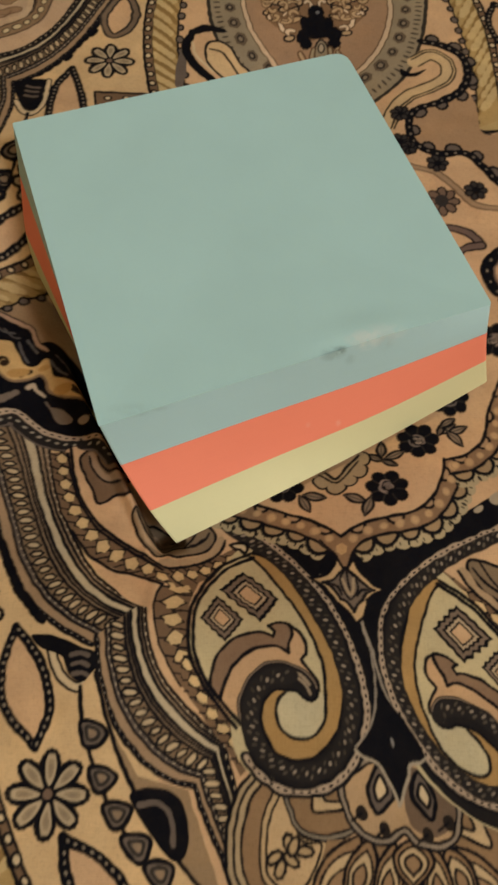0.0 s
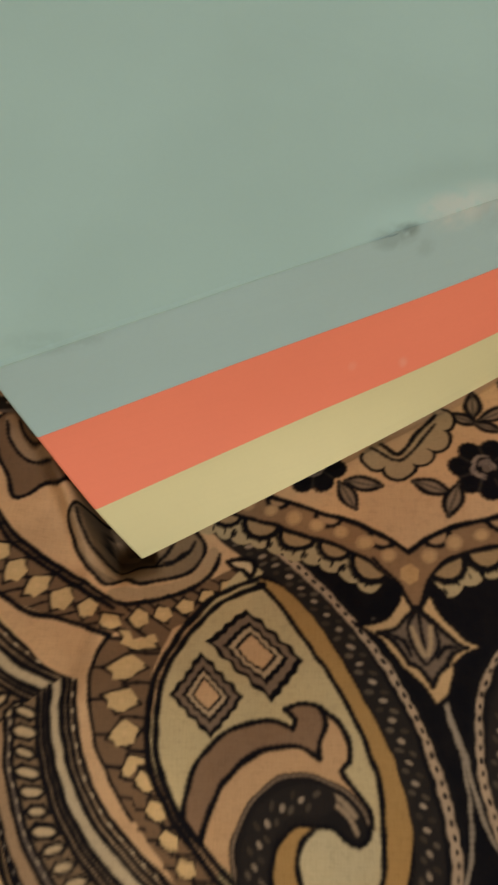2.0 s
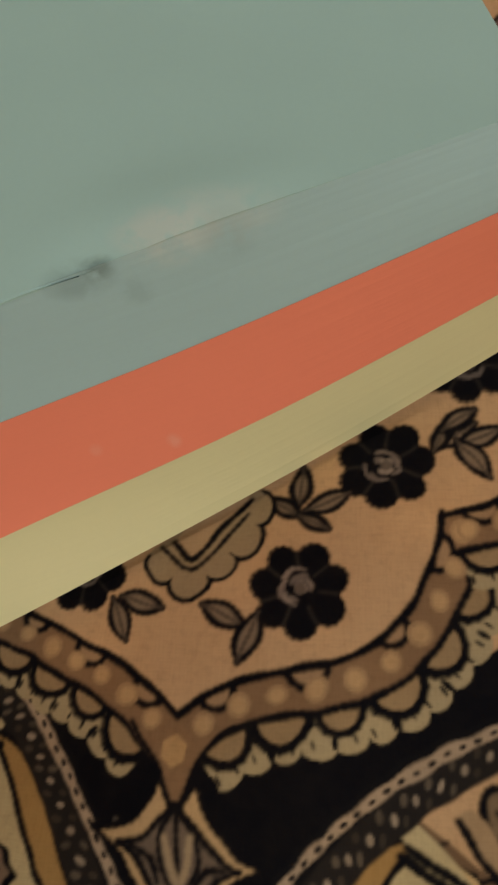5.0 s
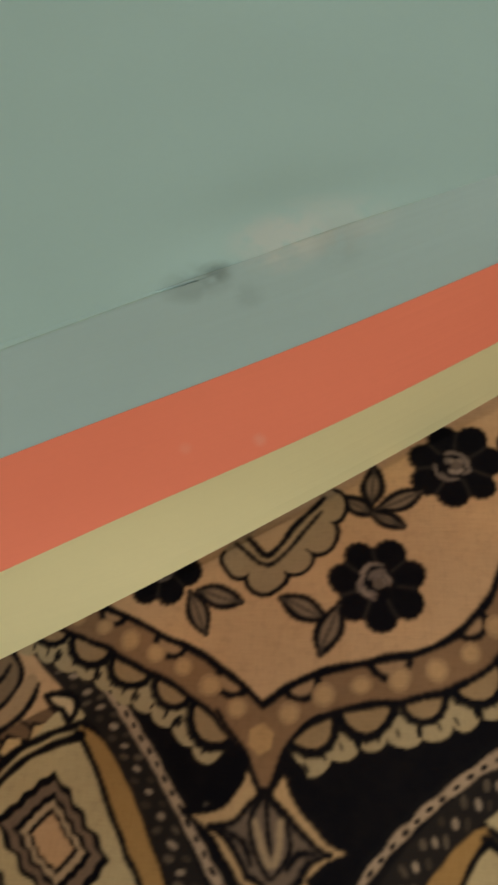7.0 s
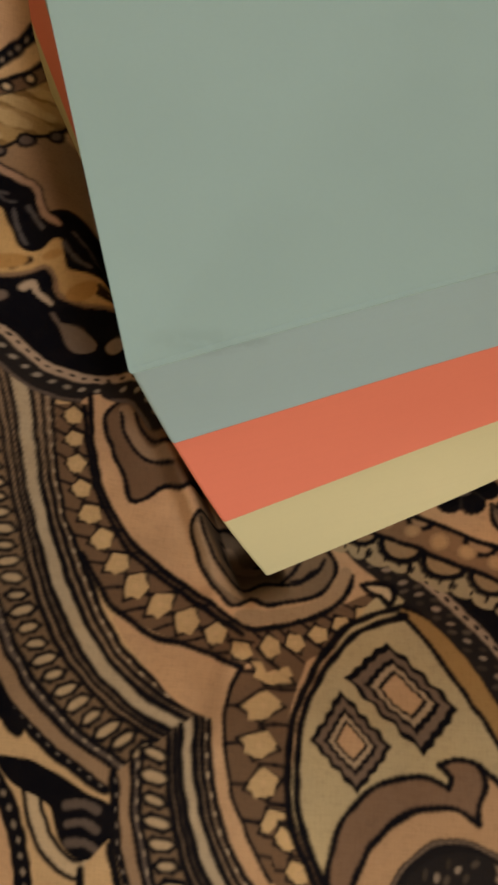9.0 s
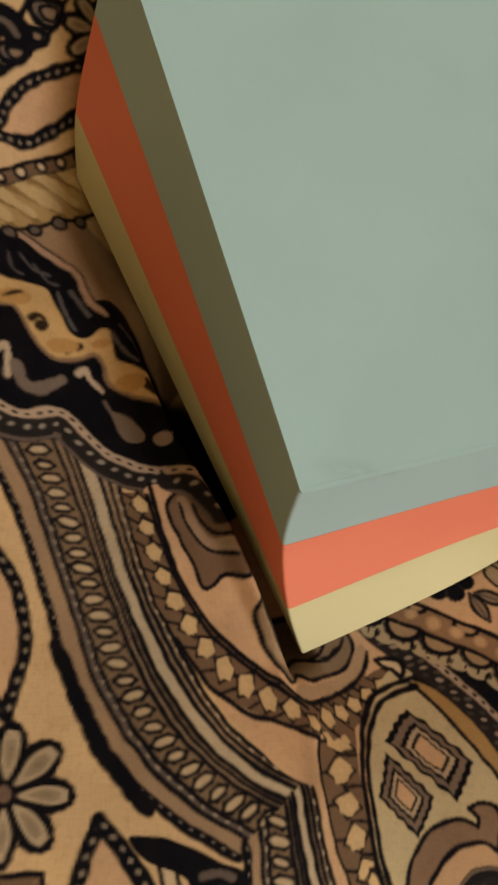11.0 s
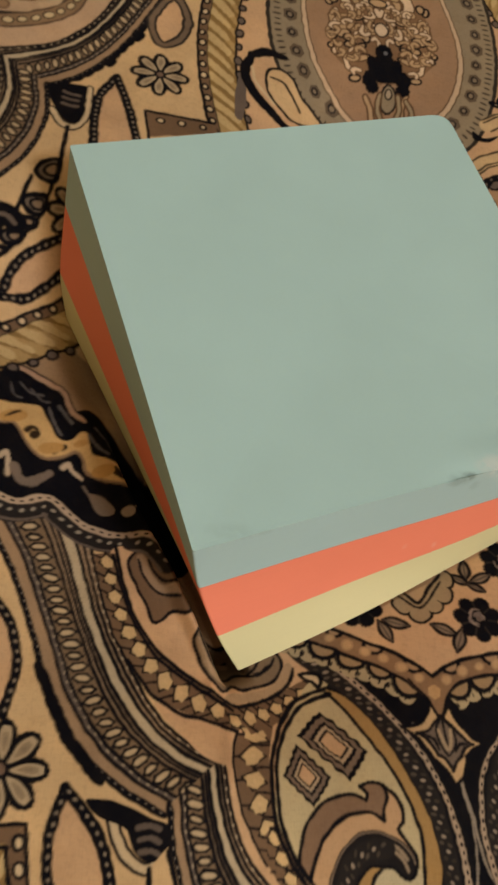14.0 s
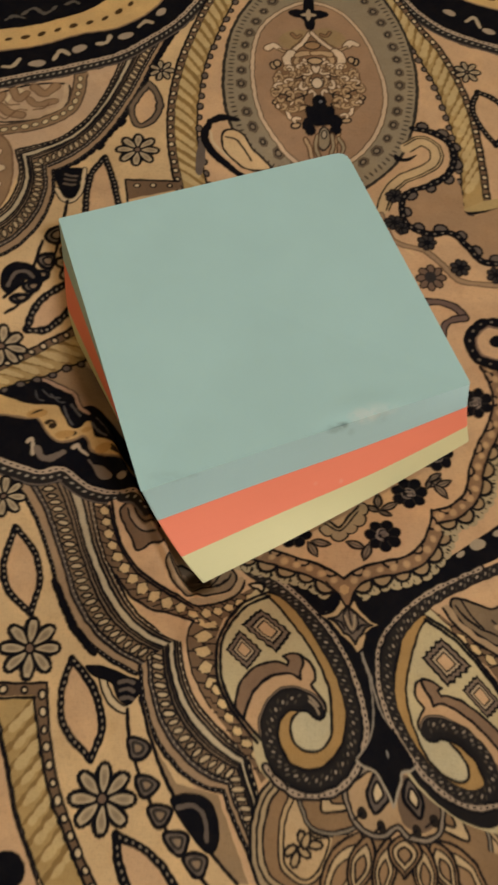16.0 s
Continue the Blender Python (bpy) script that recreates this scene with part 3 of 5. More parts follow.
rope([(-32.4, 192.7), (-37.9, 178.5), (-42.8, 161.4), (-45.2, 145.2), (-45.2, 131.9), (-43.5, 118.9), (-40.5, 105.1)], [(-26.9, 191.7), (-32.0, 176.3), (-36.7, 159.4), (-38.4, 143.4), (-38.3, 130.3), (-36.2, 118.0), (-33.5, 106.5)], -2.0, 0.6)
rope([(17.6, 199.4), (22.4, 189.3), (29.6, 175.9), (35.3, 166.0), (41.4, 147.3), (43.4, 127.6), (43.7, 109.7)], [(9.5, 196.3), (14.5, 188.9), (22.5, 176.3), (28.4, 165.7), (34.5, 147.0), (37.8, 124.2), (37.1, 106.5)], 1.8, -0.5)
fill([(37.1, 106.5), (43.7, 109.7), (50.8, 111.4), (50.3, 107.0), (40.5, 105.4)], (0.43, 0.31, 0.135))
line(bend([(37.1, 106.1), (40.5, 105.4), (50.4, 107.8)]), 0.8, INK)
beads(bend([(37.2, 104.5), (42.0, 104.3), (50.3, 107.0)]), 4.0, 1.0, 0.8, GREY, 0.4)
rope([(-94.1, 47.6), (-87.0, 52.3), (-83.4, 55.4), (-81.1, 57.5), (-76.1, 62.3), (-70.3, 67.2), (-64.6, 72.6)], [(-93.3, 42.0), (-86.3, 46.2), (-82.7, 48.7), (-80.4, 50.5), (-72.5, 56.3), (-67.0, 61.0), (-60.1, 67.9)], 1.7, -0.4)
rope([(-67.2, -27.0), (-65.5, -35.2), (-62.2, -46.3), (-57.6, -55.7), (-51.9, -65.8)], [(-76.2, -28.5), (-72.3, -39.8), (-68.7, -50.6), (-64.2, -59.9), (-60.1, -66.9)], -0.01, -0.7)
strip(bend([(-65.4, -24.8), (-63.6, -35.2), (-60.4, -46.2), (-55.5, -56.8), (-50.2, -65.8)]), bend([(-67.8, -27.4), (-66.0, -35.3), (-62.7, -46.3), (-58.1, -55.7), (-52.4, -65.8)]), 0, 1, BROWN)
fill([(-82.8, -24.8), (-65.4, -24.8), (-67.6, -27.4), (-82.3, -28.1)], BROWN)
for s in ([(-82.7, -25.0), (-65.3, -24.8)], [(-65.3, -24.8), (-63.6, -35.2), (-60.4, -46.2), (-55.5, -56.8), (-50.2, -65.8)], [(-82.2, -28.3), (-67.5, -27.9)], [(-67.8, -27.9), (-66.0, -35.3), (-62.7, -46.3), (-58.1, -55.7), (-52.4, -65.8)]):
    line(bend(s), 0.55, INK)
beads(bend([(-66.3, -25.4), (-64.7, -35.2), (-61.4, -46.3), (-56.9, -55.7), (-51.1, -65.8)]), 3.5, 0.95, 0.75, PALE, 0.45)
beads(bend([(-81.3, -26.4), (-67.7, -26.3)]), 3.7, 0.8, 0.8, PALE, 0.45)
fill([(-82.0, -29.7), (-76.5, -29.7), (-72.5, -40.4), (-69.2, -50.6), (-64.3, -60.9), (-61.0, -68.8), (-76.4, -69.0)], PINK)
line(bend([(-76.8, -29.1), (-72.5, -40.4), (-69.2, -50.6), (-64.3, -60.9), (-61.0, -68.8)]), 0.6, INK)
spot((-69.9, -61.5), 4.0, 4.0, 0, INK)

# pointed ovals and flowers on the cream field
vesica([(-76.8, 11.4), (-78.4, 1.5), (-76.4, -4.8), (-70.5, -10.3)], [(-76.8, 11.4), (-71.5, 5.1), (-69.3, -2.2), (-70.5, -10.3)], PINK)
vesica([(-60.3, -19.1), (-62.1, -26.6), (-60.8, -34.1), (-54.3, -40.9)], [(-60.3, -19.1), (-54.6, -26.1), (-52.3, -34.0), (-54.3, -40.9)], PINK)
vesica([(-48.5, -54.1), (-47.5, -59.7), (-44.0, -66.7), (-37.5, -72.5)], [(-48.5, -54.1), (-41.2, -57.6), (-35.8, -63.7), (-33.1, -72.5)], PINK)
vesica([(-81.8, 65.5), (-79.9, 72.3), (-76.0, 76.7), (-69.1, 80.4), (-61.6, 81.7)], [(-81.8, 65.5), (-77.0, 67.0), (-72.3, 71.6), (-66.4, 77.7), (-61.6, 81.7)], PINK)
vesica([(-64.3, 121.5), (-67.7, 113.1), (-67.7, 99.7), (-66.2, 86.7)], [(-64.3, 121.5), (-60.2, 108.8), (-58.7, 96.8), (-66.2, 86.7)], PINK)
vesica([(45.8, 151.8), (43.4, 145.0), (45.2, 137.3), (49.5, 130.0)], [(45.8, 151.8), (51.7, 147.6), (54.7, 138.8), (49.5, 130.0)], PINK)
for c, r, n in (((-69.9, -17.4), 6.9, 8), ((-51.5, -47.8), 7.1, 8), ((-55.3, 123.5), 6.3, 8), ((-50.1, 155.2), 4.0, 7), ((43.3, 159.1), 4.2, 7), ((-80.4, 18.3), 5.2, 8), ((-69.3, 84.2), 5.4, 8), ((-86.7, 60.2), 6.2, 8)):
    flower(c, r, n)
drop = np.vstack([bend([(-53.5, 149.8), (-56.4, 144.5), (-58.1, 139.1), (-55.6, 133.1), (-51.6, 135.6), (-49.9, 141.0), (-50.9, 145.8), (-53.5, 149.8)])])
fill(drop, PINK, "drop_motif")
loop(drop, 2.3, (0.03, 0.024, 0.02))
loop(drop, 1.1, (0.17, 0.12, 0.08))
fill([(-57.8, 111.7), (-43.0, 112.2), (-41.9, 109.7), (-56.7, 104.4)], BROWN)
loop(bend([(-57.8, 111.7), (-43.0, 112.2)]), 0.6, INK)
beads(bend([(-56.6, 109.6), (-43.1, 110.6)]), 3.6, 0.8, 0.7, PALE, 0.4)
line(bend([(-57.8, 111.7), (-56.4, 102.8)]), 0.6, INK)

# acorn drops and the row of scales
for tip in (0, 1):
    acorn = bend([[(-50.7, -23.8), (-46.0, -24.4), (-45.6, -28.4), (-47.7, -29.3), (-49.9, -27.8)], [(-77.7, 114.4), (-69.5, 115.4), (-69.4, 107.3), (-72.0, 103.6), (-75.1, 106.4)]][tip], True)
    fill(acorn, INK, "acorn_motif")
    cup = bend([[(-53.3, -23.2), (-52.0, -26.7), (-49.8, -29.5), (-47.3, -30.2), (-45.6, -28.4)], [(-76.5, 107.6), (-74.1, 103.7), (-71.2, 102.9), (-69.4, 107.3), (-69.5, 115.4)]][tip])
    line(cup, 1.7, INK)
    line(cup, 0.9, PALE)
    mid = acorn.mean(0)
    for k in (-1.6, 0.2, 2.0):
        line(bend([(mid[0] - 1.6, mid[1] + k + 0.6), (mid[0], mid[1] + k), (mid[0] + 1.5, mid[1] + k - 0.1)]), 0.7, GREY)
fill(bend([(-57.2, -21.3), (-53.7, -21.2), (-49.6, -22.7), (-44.8, -24.8), (-45.2, -28.4), (-47.4, -29.4), (-49.6, -28.2), (-50.9, -25.2), (-55.1, -23.5)], True), INK)
for k in range(3):
    line(bend(np.array([(-49.2, -24.8), (-47.5, -24.5), (-46.3, -25.0)]) + np.array((0.2 * k, -1.7 * k))), 0.7, GREY)
fill([(-44.9, -27.3), (-41.6, -37.8), (-36.4, -44.9), (-29.2, -50.2), (-21.1, -63.3), (-25.6, -63.4), (-37.4, -53.4), (-43.7, -43.9), (-46.8, -34.0), (-47.2, -30.2)], CREAM)
fill([(-44.4, -27.8), (-41.0, -37.8), (-36.4, -44.7), (-27.8, -46.7), (-21.1, -63.3), (-23.4, -63.3), (-31.6, -54.4), (-37.8, -45.4), (-41.6, -37.3)], (0.30, 0.2, 0.11))
line(bend([(-47.2, -30.2), (-46.7, -35.1), (-44.3, -42.8), (-40.4, -50.3), (-34.9, -57.6), (-28.4, -64.6)]), 0.7, INK)
line(bend([(-44.7, -27.8), (-41.6, -37.3), (-37.8, -45.4), (-31.6, -54.4), (-23.4, -63.3)]), 0.7, INK)
for a in ([(-46.7, -36.0), (-43.5, -36.4), (-42.1, -38.2), (-43.9, -40.0), (-46.0, -39.7)], [(-44.9, -43.7), (-42.3, -43.3), (-39.9, -44.7), (-41.4, -46.9), (-43.5, -47.1)], [(-42.0, -49.5), (-39.3, -48.8), (-37.1, -49.8), (-38.3, -52.6), (-40.2, -52.9)],
          [(-38.5, -54.5), (-36.0, -53.7), (-33.6, -54.6), (-34.3, -57.8), (-36.3, -57.8)], [(-34.3, -58.6), (-32.0, -57.7), (-29.6, -58.7), (-30.2, -61.6), (-32.2, -61.8)]):
    s = bend(a, True, 0.4)
    fill(s, GREY, "scale_motif")
    loop(s, 0.7, INK)
    m = s.mean(0)
    loop(m + (s - m) * 0.5, 0.4, (0.03, 0.025, 0.02))
    fill(m + (s - m) * 0.3, TAUPE)
blob = bend([(-37.6, -47.9), (-33.6, -46.3), (-29.2, -48.0), (-27.3, -52.3), (-27.6, -56.5), (-29.8, -57.7), (-33.9, -53.4)], True)
fill(blob, INK)
line(bend([(-35.8, -49.2), (-32.4, -48.9), (-30.3, -51.2), (-29.7, -55.4)]), 0.9, GREY)
for s in ([(-78.4, 90.0), (-79.7, 85.0), (-81.1, 81.4), (-83.4, 78.3), (-87.4, 73.8)], [(-72.9, 102.7), (-73.1, 96.5), (-73.4, 93.1), (-74.6, 86.7), (-75.8, 82.2), (-78.4, 78.7), (-82.5, 73.6), (-86.7, 69.4)]):
    line(bend(s), 0.8, INK)
for a in ([(-77.6, 91.2), (-76.4, 93.3), (-73.6, 94.1), (-73.4, 91.7), (-73.9, 89.3), (-75.9, 89.4)], [(-79.5, 85.0), (-77.8, 86.1), (-75.0, 86.1), (-75.1, 84.0), (-75.8, 82.5), (-78.1, 83.0)], [(-81.0, 80.8), (-79.1, 81.7), (-76.5, 81.6), (-76.4, 80.5), (-78.3, 79.8)], [(-82.9, 77.7), (-81.4, 78.6), (-78.4, 78.7), (-79.7, 76.8), (-81.5, 76.3)], [(-85.8, 73.7), (-83.6, 75.2), (-81.3, 75.3), (-82.5, 73.6), (-84.0, 72.9)]):
    s = bend(a, True, 0.4)
    fill(s, (0.15, 0.115, 0.085), "scale_motif")
    loop(s, 0.9, INK)
    m = s.mean(0) * 0.7 + s[0] * 0.0 + s[len(s) // 2] * 0.3
    loop(m + (s - m) * 0.5, 0.5, INK)
    fill(m + (s - m) * 0.38, TAUPE)
fill(bend([(-88.7, 77.0), (-88.4, 82.1), (-84.9, 84.3), (-79.9, 82.8), (-78.1, 80.0), (-80.6, 78.3), (-83.0, 79.3), (-84.9, 76.4), (-86.4, 74.5)], True), INK)
line(bend([(-86.6, 77.3), (-85.2, 80.8), (-82.2, 81.6), (-80.2, 80.2)]), 0.8, GREY)

# the ribbon of lozenges and the pink ground behind the corner of the notes
AXIS = (-0.4, -1.0), np.array((8.4, -48.1)) - np.array((-0.4, -1.0)), np.array((22.8, -19.5)) - np.array((-17.8, -12.4))


def lozenges(outer, inner, every, ends=0.5):
    a, b = bend(outer), bend(inner)
    strip(a, b, 0, 1, BROWN, "lozenge_ribbon")
    mid = amid(a, b, 0.5)
    n = max(int(span(mid) / every), 1)
    p, q, m = even(a, 2 * n + 1), even(b, 2 * n + 1), even(mid, 2 * n + 1)
    for k in range(n):
        i = 2 * k + 1
        line([m[i], (m[i] + p[i - 1]) / 2, p[i - 1]], 0.35, INK)
        line([m[i - 1], (m[i - 1] + q[i]) / 2, q[i]], 0.35, INK)
        half = 0.36 * np.hypot(*(q[i] - p[i]))
        t = m[i] - m[i - 1]
        turn = math.atan2(t[1], t[0]) + 0.25 * math.sin(k * 2.1)
        spot(m[i], every * 0.46, half * 0.86, turn, (0.57, 0.40, 0.20), 0.35, 4)
        spot(m[i], every * 0.40, half * 0.70, turn + 0.5, (0.57, 0.40, 0.20), 0, 5)
        spot(m[i], 0.35, 0.3, turn, CREAM)


def corner_scrolls():
    fill(bend([(-55.1, 19.7), (-53.5, 12.7), (-51.0, 6.6), (-47.3, 1.6), (-43.0, -1.4), (-37.8, -4.1), (-33.9, -6.4), (-29.0, -5.4), (-25.2, -3.7), (-22.8, -0.5), (-21.7, 5.0), (-32.3, 22.2)], True), PINK)
    leaf = bend([(-53.0, 17.1), (-51.7, 13.0), (-49.7, 9.4), (-48.4, 6.5), (-46.6, 7.2), (-44.9, 8.8), (-42.5, 8.5), (-41.8, 10.9), (-45.4, 16.2), (-50.1, 20.4)], True)
    fill(leaf, BROWN, "scroll_motif")
    loop(leaf, 0.6, INK)
    line(bend([(-51.0, 18.2), (-49.7, 14.8), (-47.2, 12.5), (-44.2, 12.3)]), 1.6, (0.30, 0.2, 0.12))
    line(bend([(-51.4, 17.7), (-50.2, 14.4), (-47.5, 11.8), (-44.1, 11.2)]), 0.5, INK)
    line(bend([(-49.6, 17.6), (-48.6, 15.4), (-46.4, 13.8), (-44.1, 13.8)]), 0.5, INK)
    scroll = bend([(-41.1, 4.7), (-40.2, 1.1), (-38.3, -2.0), (-35.9, -4.1), (-33.9, -3.0), (-31.9, -3.5), (-28.5, -2.6), (-25.6, -1.2), (-24.5, 1.8), (-26.9, 4.7), (-34.3, 5.2), (-38.5, 7.3)], True)
    fill(scroll, (0.20, 0.14, 0.085), "scroll_motif")
    loop(scroll, 0.55, INK)
    for s in ([(-40.2, 5.2), (-39.0, 2.0), (-36.9, -0.7), (-34.9, -1.8), (-32.5, -0.8), (-29.2, -0.7), (-26.7, 1.3)], [(-38.6, 5.2), (-37.6, 2.2), (-35.2, 0.9), (-33.4, 2.2)], [(-30.6, -0.5), (-28.7, 1.8), (-27.9, 4.6)], [(-29.6, -0.4), (-27.0, 0.6), (-25.8, 2.7)]):
        line(bend(s), 0.45, INK)
    line(bend([(-40.5, 4.1), (-39.4, 1.2), (-37.1, -1.8), (-35.2, -2.8)]), 0.8, (0.36, 0.25, 0.15))
    line(bend([(-37.8, 4.3), (-35.9, 1.5), (-33.9, 1.1)]), 1.3, (0.36, 0.25, 0.15))
    line(bend([(-34.6, -5.4), (-31.5, -4.8), (-27.8, -3.9), (-24.6, -1.9), (-23.3, 1.2)]), 1.6, (0.38, 0.26, 0.15))


    lozenges([(-59.3, 17.8), (-57.6, 11.4), (-55.2, 4.6), (-52.3, -0.4), (-48.7, -5.2), (-43.9, -8.3), (-39.1, -9.3), (-34.1, -10.7)], [(-55.2, 18.4), (-53.5, 12.0), (-51.1, 6.4), (-47.3, 1.5), (-42.9, -1.7), (-37.7, -4.5), (-33.8, -6.8), (-31.8, -9.2)], 3.2)
    fill(bend([(-47.8, -6.9), (-41.7, -8.6), (-34.3, -11.0), (-34.9, -14.1), (-35.8, -15.8), (-39.0, -15.3), (-43.2, -12.1)], True), PINK)
    for s in ([(-52.3, -0.4), (-48.7, -5.2), (-43.9, -8.3), (-39.1, -9.3), (-34.1, -10.8)], [(-34.3, -11.0), (-35.0, -14.1), (-34.8, -18.2), (-33.8, -22.1), (-32.0, -25.9), (-29.6, -29.6)]):
        line(bend(s), 0.6, INK)
    lozenges([(-34.2, -11.2), (-35.0, -14.1), (-34.8, -18.2), (-33.8, -22.1), (-32.0, -25.9), (-29.6, -29.6), (-26.7, -33.2)], [(-26.4, -7.3), (-28.1, -11.2), (-28.9, -14.6), (-28.8, -18.3), (-27.8, -22.7), (-25.7, -27.4), (-23.2, -31.1)], 3.3)
    lozenges([(-30.6, -25.9), (-27.5, -32.0), (-24.2, -36.6), (-21.1, -40.2), (-18.7, -44.3)], [(-27.7, -23.2), (-25.1, -29.5), (-21.4, -34.7), (-18.6, -37.4), (-16.3, -41.5)], 3.1)
    lozenges([(-33.9, -6.3), (-30.2, -5.5), (-26.5, -4.1), (-22.7, -2.1), (-18.4, 0.1)], [(-31.6, -10.9), (-28.7, -10.0), (-25.8, -8.5), (-21.5, -6.0), (-17.0, -3.4)], 2.7)
    for s in ([(-55.4, 19.6), (-53.5, 12.0), (-51.1, 6.4), (-47.3, 1.5), (-42.9, -1.7), (-37.7, -4.5), (-33.8, -6.6), (-30.2, -5.7), (-26.5, -4.3), (-23.4, -1.8), (-22.5, 0.9)], [(-55.8, 17.9), (-54.0, 11.9), (-51.4, 5.8), (-47.5, 0.6), (-42.7, -2.7), (-37.9, -5.4), (-34.4, -7.3)]):
        line(bend(s), 0.6, INK)


mirrored(corner_scrolls, AXIS)
# the black border runs on into the tuck
fill([(-53.0, 22.6), (-48.8, 21.8), (-46.6, 19.4), (-45.0, 17.2), (-38.0, 20.0), (-44.0, 27.0), (-52.0, 30.0)], INK)
hem = bend([(-53.0, 22.3), (-50.6, 22.4), (-48.4, 21.4), (-46.6, 19.4), (-45.0, 17.2)])
line(aside(hem, -1.6), 3.0, (0.02, 0.017, 0.016))
beads(aside(hem, -1.5), 1.9, 0.5, 0.3, (0.30, 0.26, 0.2), 0, 0.5)
line(aside(hem, -3.0), 0.4, GREY)
line(hem, 1.05, (0.44, 0.33, 0.23))
beads(hem, 1.55, 0.42, 0.2, INK)

# black ground between the two large drops
fill([(-21.6, 4.3), (-0.9, 0.5), (19.8, 1.7), (37.8, 13.8), (49.1, 19.7), (47.8, 10.3), (36.6, 5.2), (27.8, 1.3), (20.0, -4.3), (13.0, -11.4), (14.5, -20.0), (14.7, -28.3), (17.2, -37.5), (15.7, -41.4), (8.1, -48.6), (0.1, -40.0), (-1.5, -33.2), (-2.6, -22.8), (-5.3, -12.9), (-11.3, -4.5), (-17.6, -1.1)], INK, "black_ground")

# leaves and cups at the foot of the drops


def foot():
    big = bend([(-13.5, -43.0), (-17.7, -44.9), (-19.8, -48.8), (-20.9, -54.6), (-20.2, -60.5), (-16.9, -65.4), (-9.5, -66.9), (-3.9, -63.6), (-2.1, -59.0), (-1.2, -53.4)], True)
    fill(big, (0.36, 0.265, 0.155), "petal_motif")
    loop(big, 0.6, INK)
    wide = bend([(-12.9, -43.8), (-16.7, -45.7), (-18.7, -49.4), (-19.5, -55.0), (-18.6, -60.9), (-14.1, -64.9), (-8.1, -65.2), (-3.8, -61.5), (-2.6, -56.7)], True)
    fill(wide, (0.41, 0.30, 0.17))
    loop(wide, 0.4, INK)
    inner = bend([(-12.3, -44.5), (-15.7, -46.5), (-17.5, -50.1), (-18.2, -55.4), (-16.9, -61.3), (-11.3, -64.5), (-6.7, -63.6), (-3.8, -59.4), (-2.9, -54.3)], True)
    fill(inner, (0.27, 0.165, 0.085))
    loop(inner, 0.45, INK)
    core = bend([(-11.3, -45.4), (-13.9, -48.7), (-15.1, -54.5), (-14.5, -60.2), (-10.4, -63.2), (-6.8, -61.8), (-4.6, -57.7), (-3.8, -54.3), (-8.4, -53.3)], True)
    fill(core, (0.46, 0.32, 0.17))
    loop(core, 0.4, INK)
    heart = bend([(-10.6, -46.6), (-12.9, -49.6), (-14.0, -54.4), (-13.6, -59.5), (-10.2, -62.2), (-7.4, -61.1), (-5.4, -57.6), (-4.8, -54.6), (-8.4, -54.0)], True)
    fill(heart, (0.50, 0.345, 0.185))
    loop(heart, 0.4, INK)
    for c, a in (((-12.6, -57.0), 0.5), ((-10.2, -54.7), 1.9), ((-7.5, -55.9), 0.0), ((-11.6, -58.7), 1.2), ((-9.8, -57.3), 2.5), ((-9.4, -55.2), 1.2)):
        spot(c, 1.5, 0.85, a, (0.40, 0.28, 0.15), 0.5, 8)
    cup = bend([(-10.6, -45.1), (-10.0, -49.6), (-8.4, -52.6), (-4.6, -53.8), (0.4, -52.8), (3.7, -50.7), (2.5, -44.4), (-4.4, -44.1)], True)
    fill(cup, (0.25, 0.155, 0.08), "petal_motif")
    loop(cup, 1.2, INK)
    loop(cup, 0.45, (0.22, 0.18, 0.13))
    fill([(-6.2, -45.9), (-5.9, -49.6), (-1.6, -49.5), (2.3, -48.5), (1.4, -44.9)], (0.50, 0.36, 0.20))
    fill([(-4.3, -45.4), (-3.9, -47.9), (-0.6, -47.9), (1.4, -46.7), (0.5, -44.9)], (0.25, 0.155, 0.08))
    for s in ([(-6.2, -45.9), (-5.9, -49.6), (-1.6, -49.5), (2.8, -48.4)], [(-4.3, -45.4), (-3.9, -47.9), (-0.1, -47.9)]):
        line(bend(s), 0.5, INK)


foot()
Pen.mirror = AXIS
foot()
Pen.mirror = None


def fan_petal(base, tip, half):
    """A long pointed petal in three layers."""
    b, t = np.array(base), np.array(tip)
    n = np.array((-(t - b)[1], (t - b)[0])) / np.hypot(*(t - b))
    f = np.linspace(0, 1, 15)
    w = half * np.sin(math.pi * np.minimum(f * 1.02, 1) ** 0.8) + 0.02
    s = np.vstack([b + np.outer(f, t - b) + np.outer(w, n), (b + np.outer(f, t - b) - np.outer(w, n))[::-1]])
    m = b * 0.5 + t * 0.5
    fill(s, (0.27, 0.165, 0.085), "petal_motif")
    loop(s, 0.55, INK)
    for size, colour in ((0.72, (0.50, 0.36, 0.20)), (0.40, (0.29, 0.18, 0.095))):
        q = m + (s - m) * size
        fill(q, colour)
        loop(q, 0.38, INK)


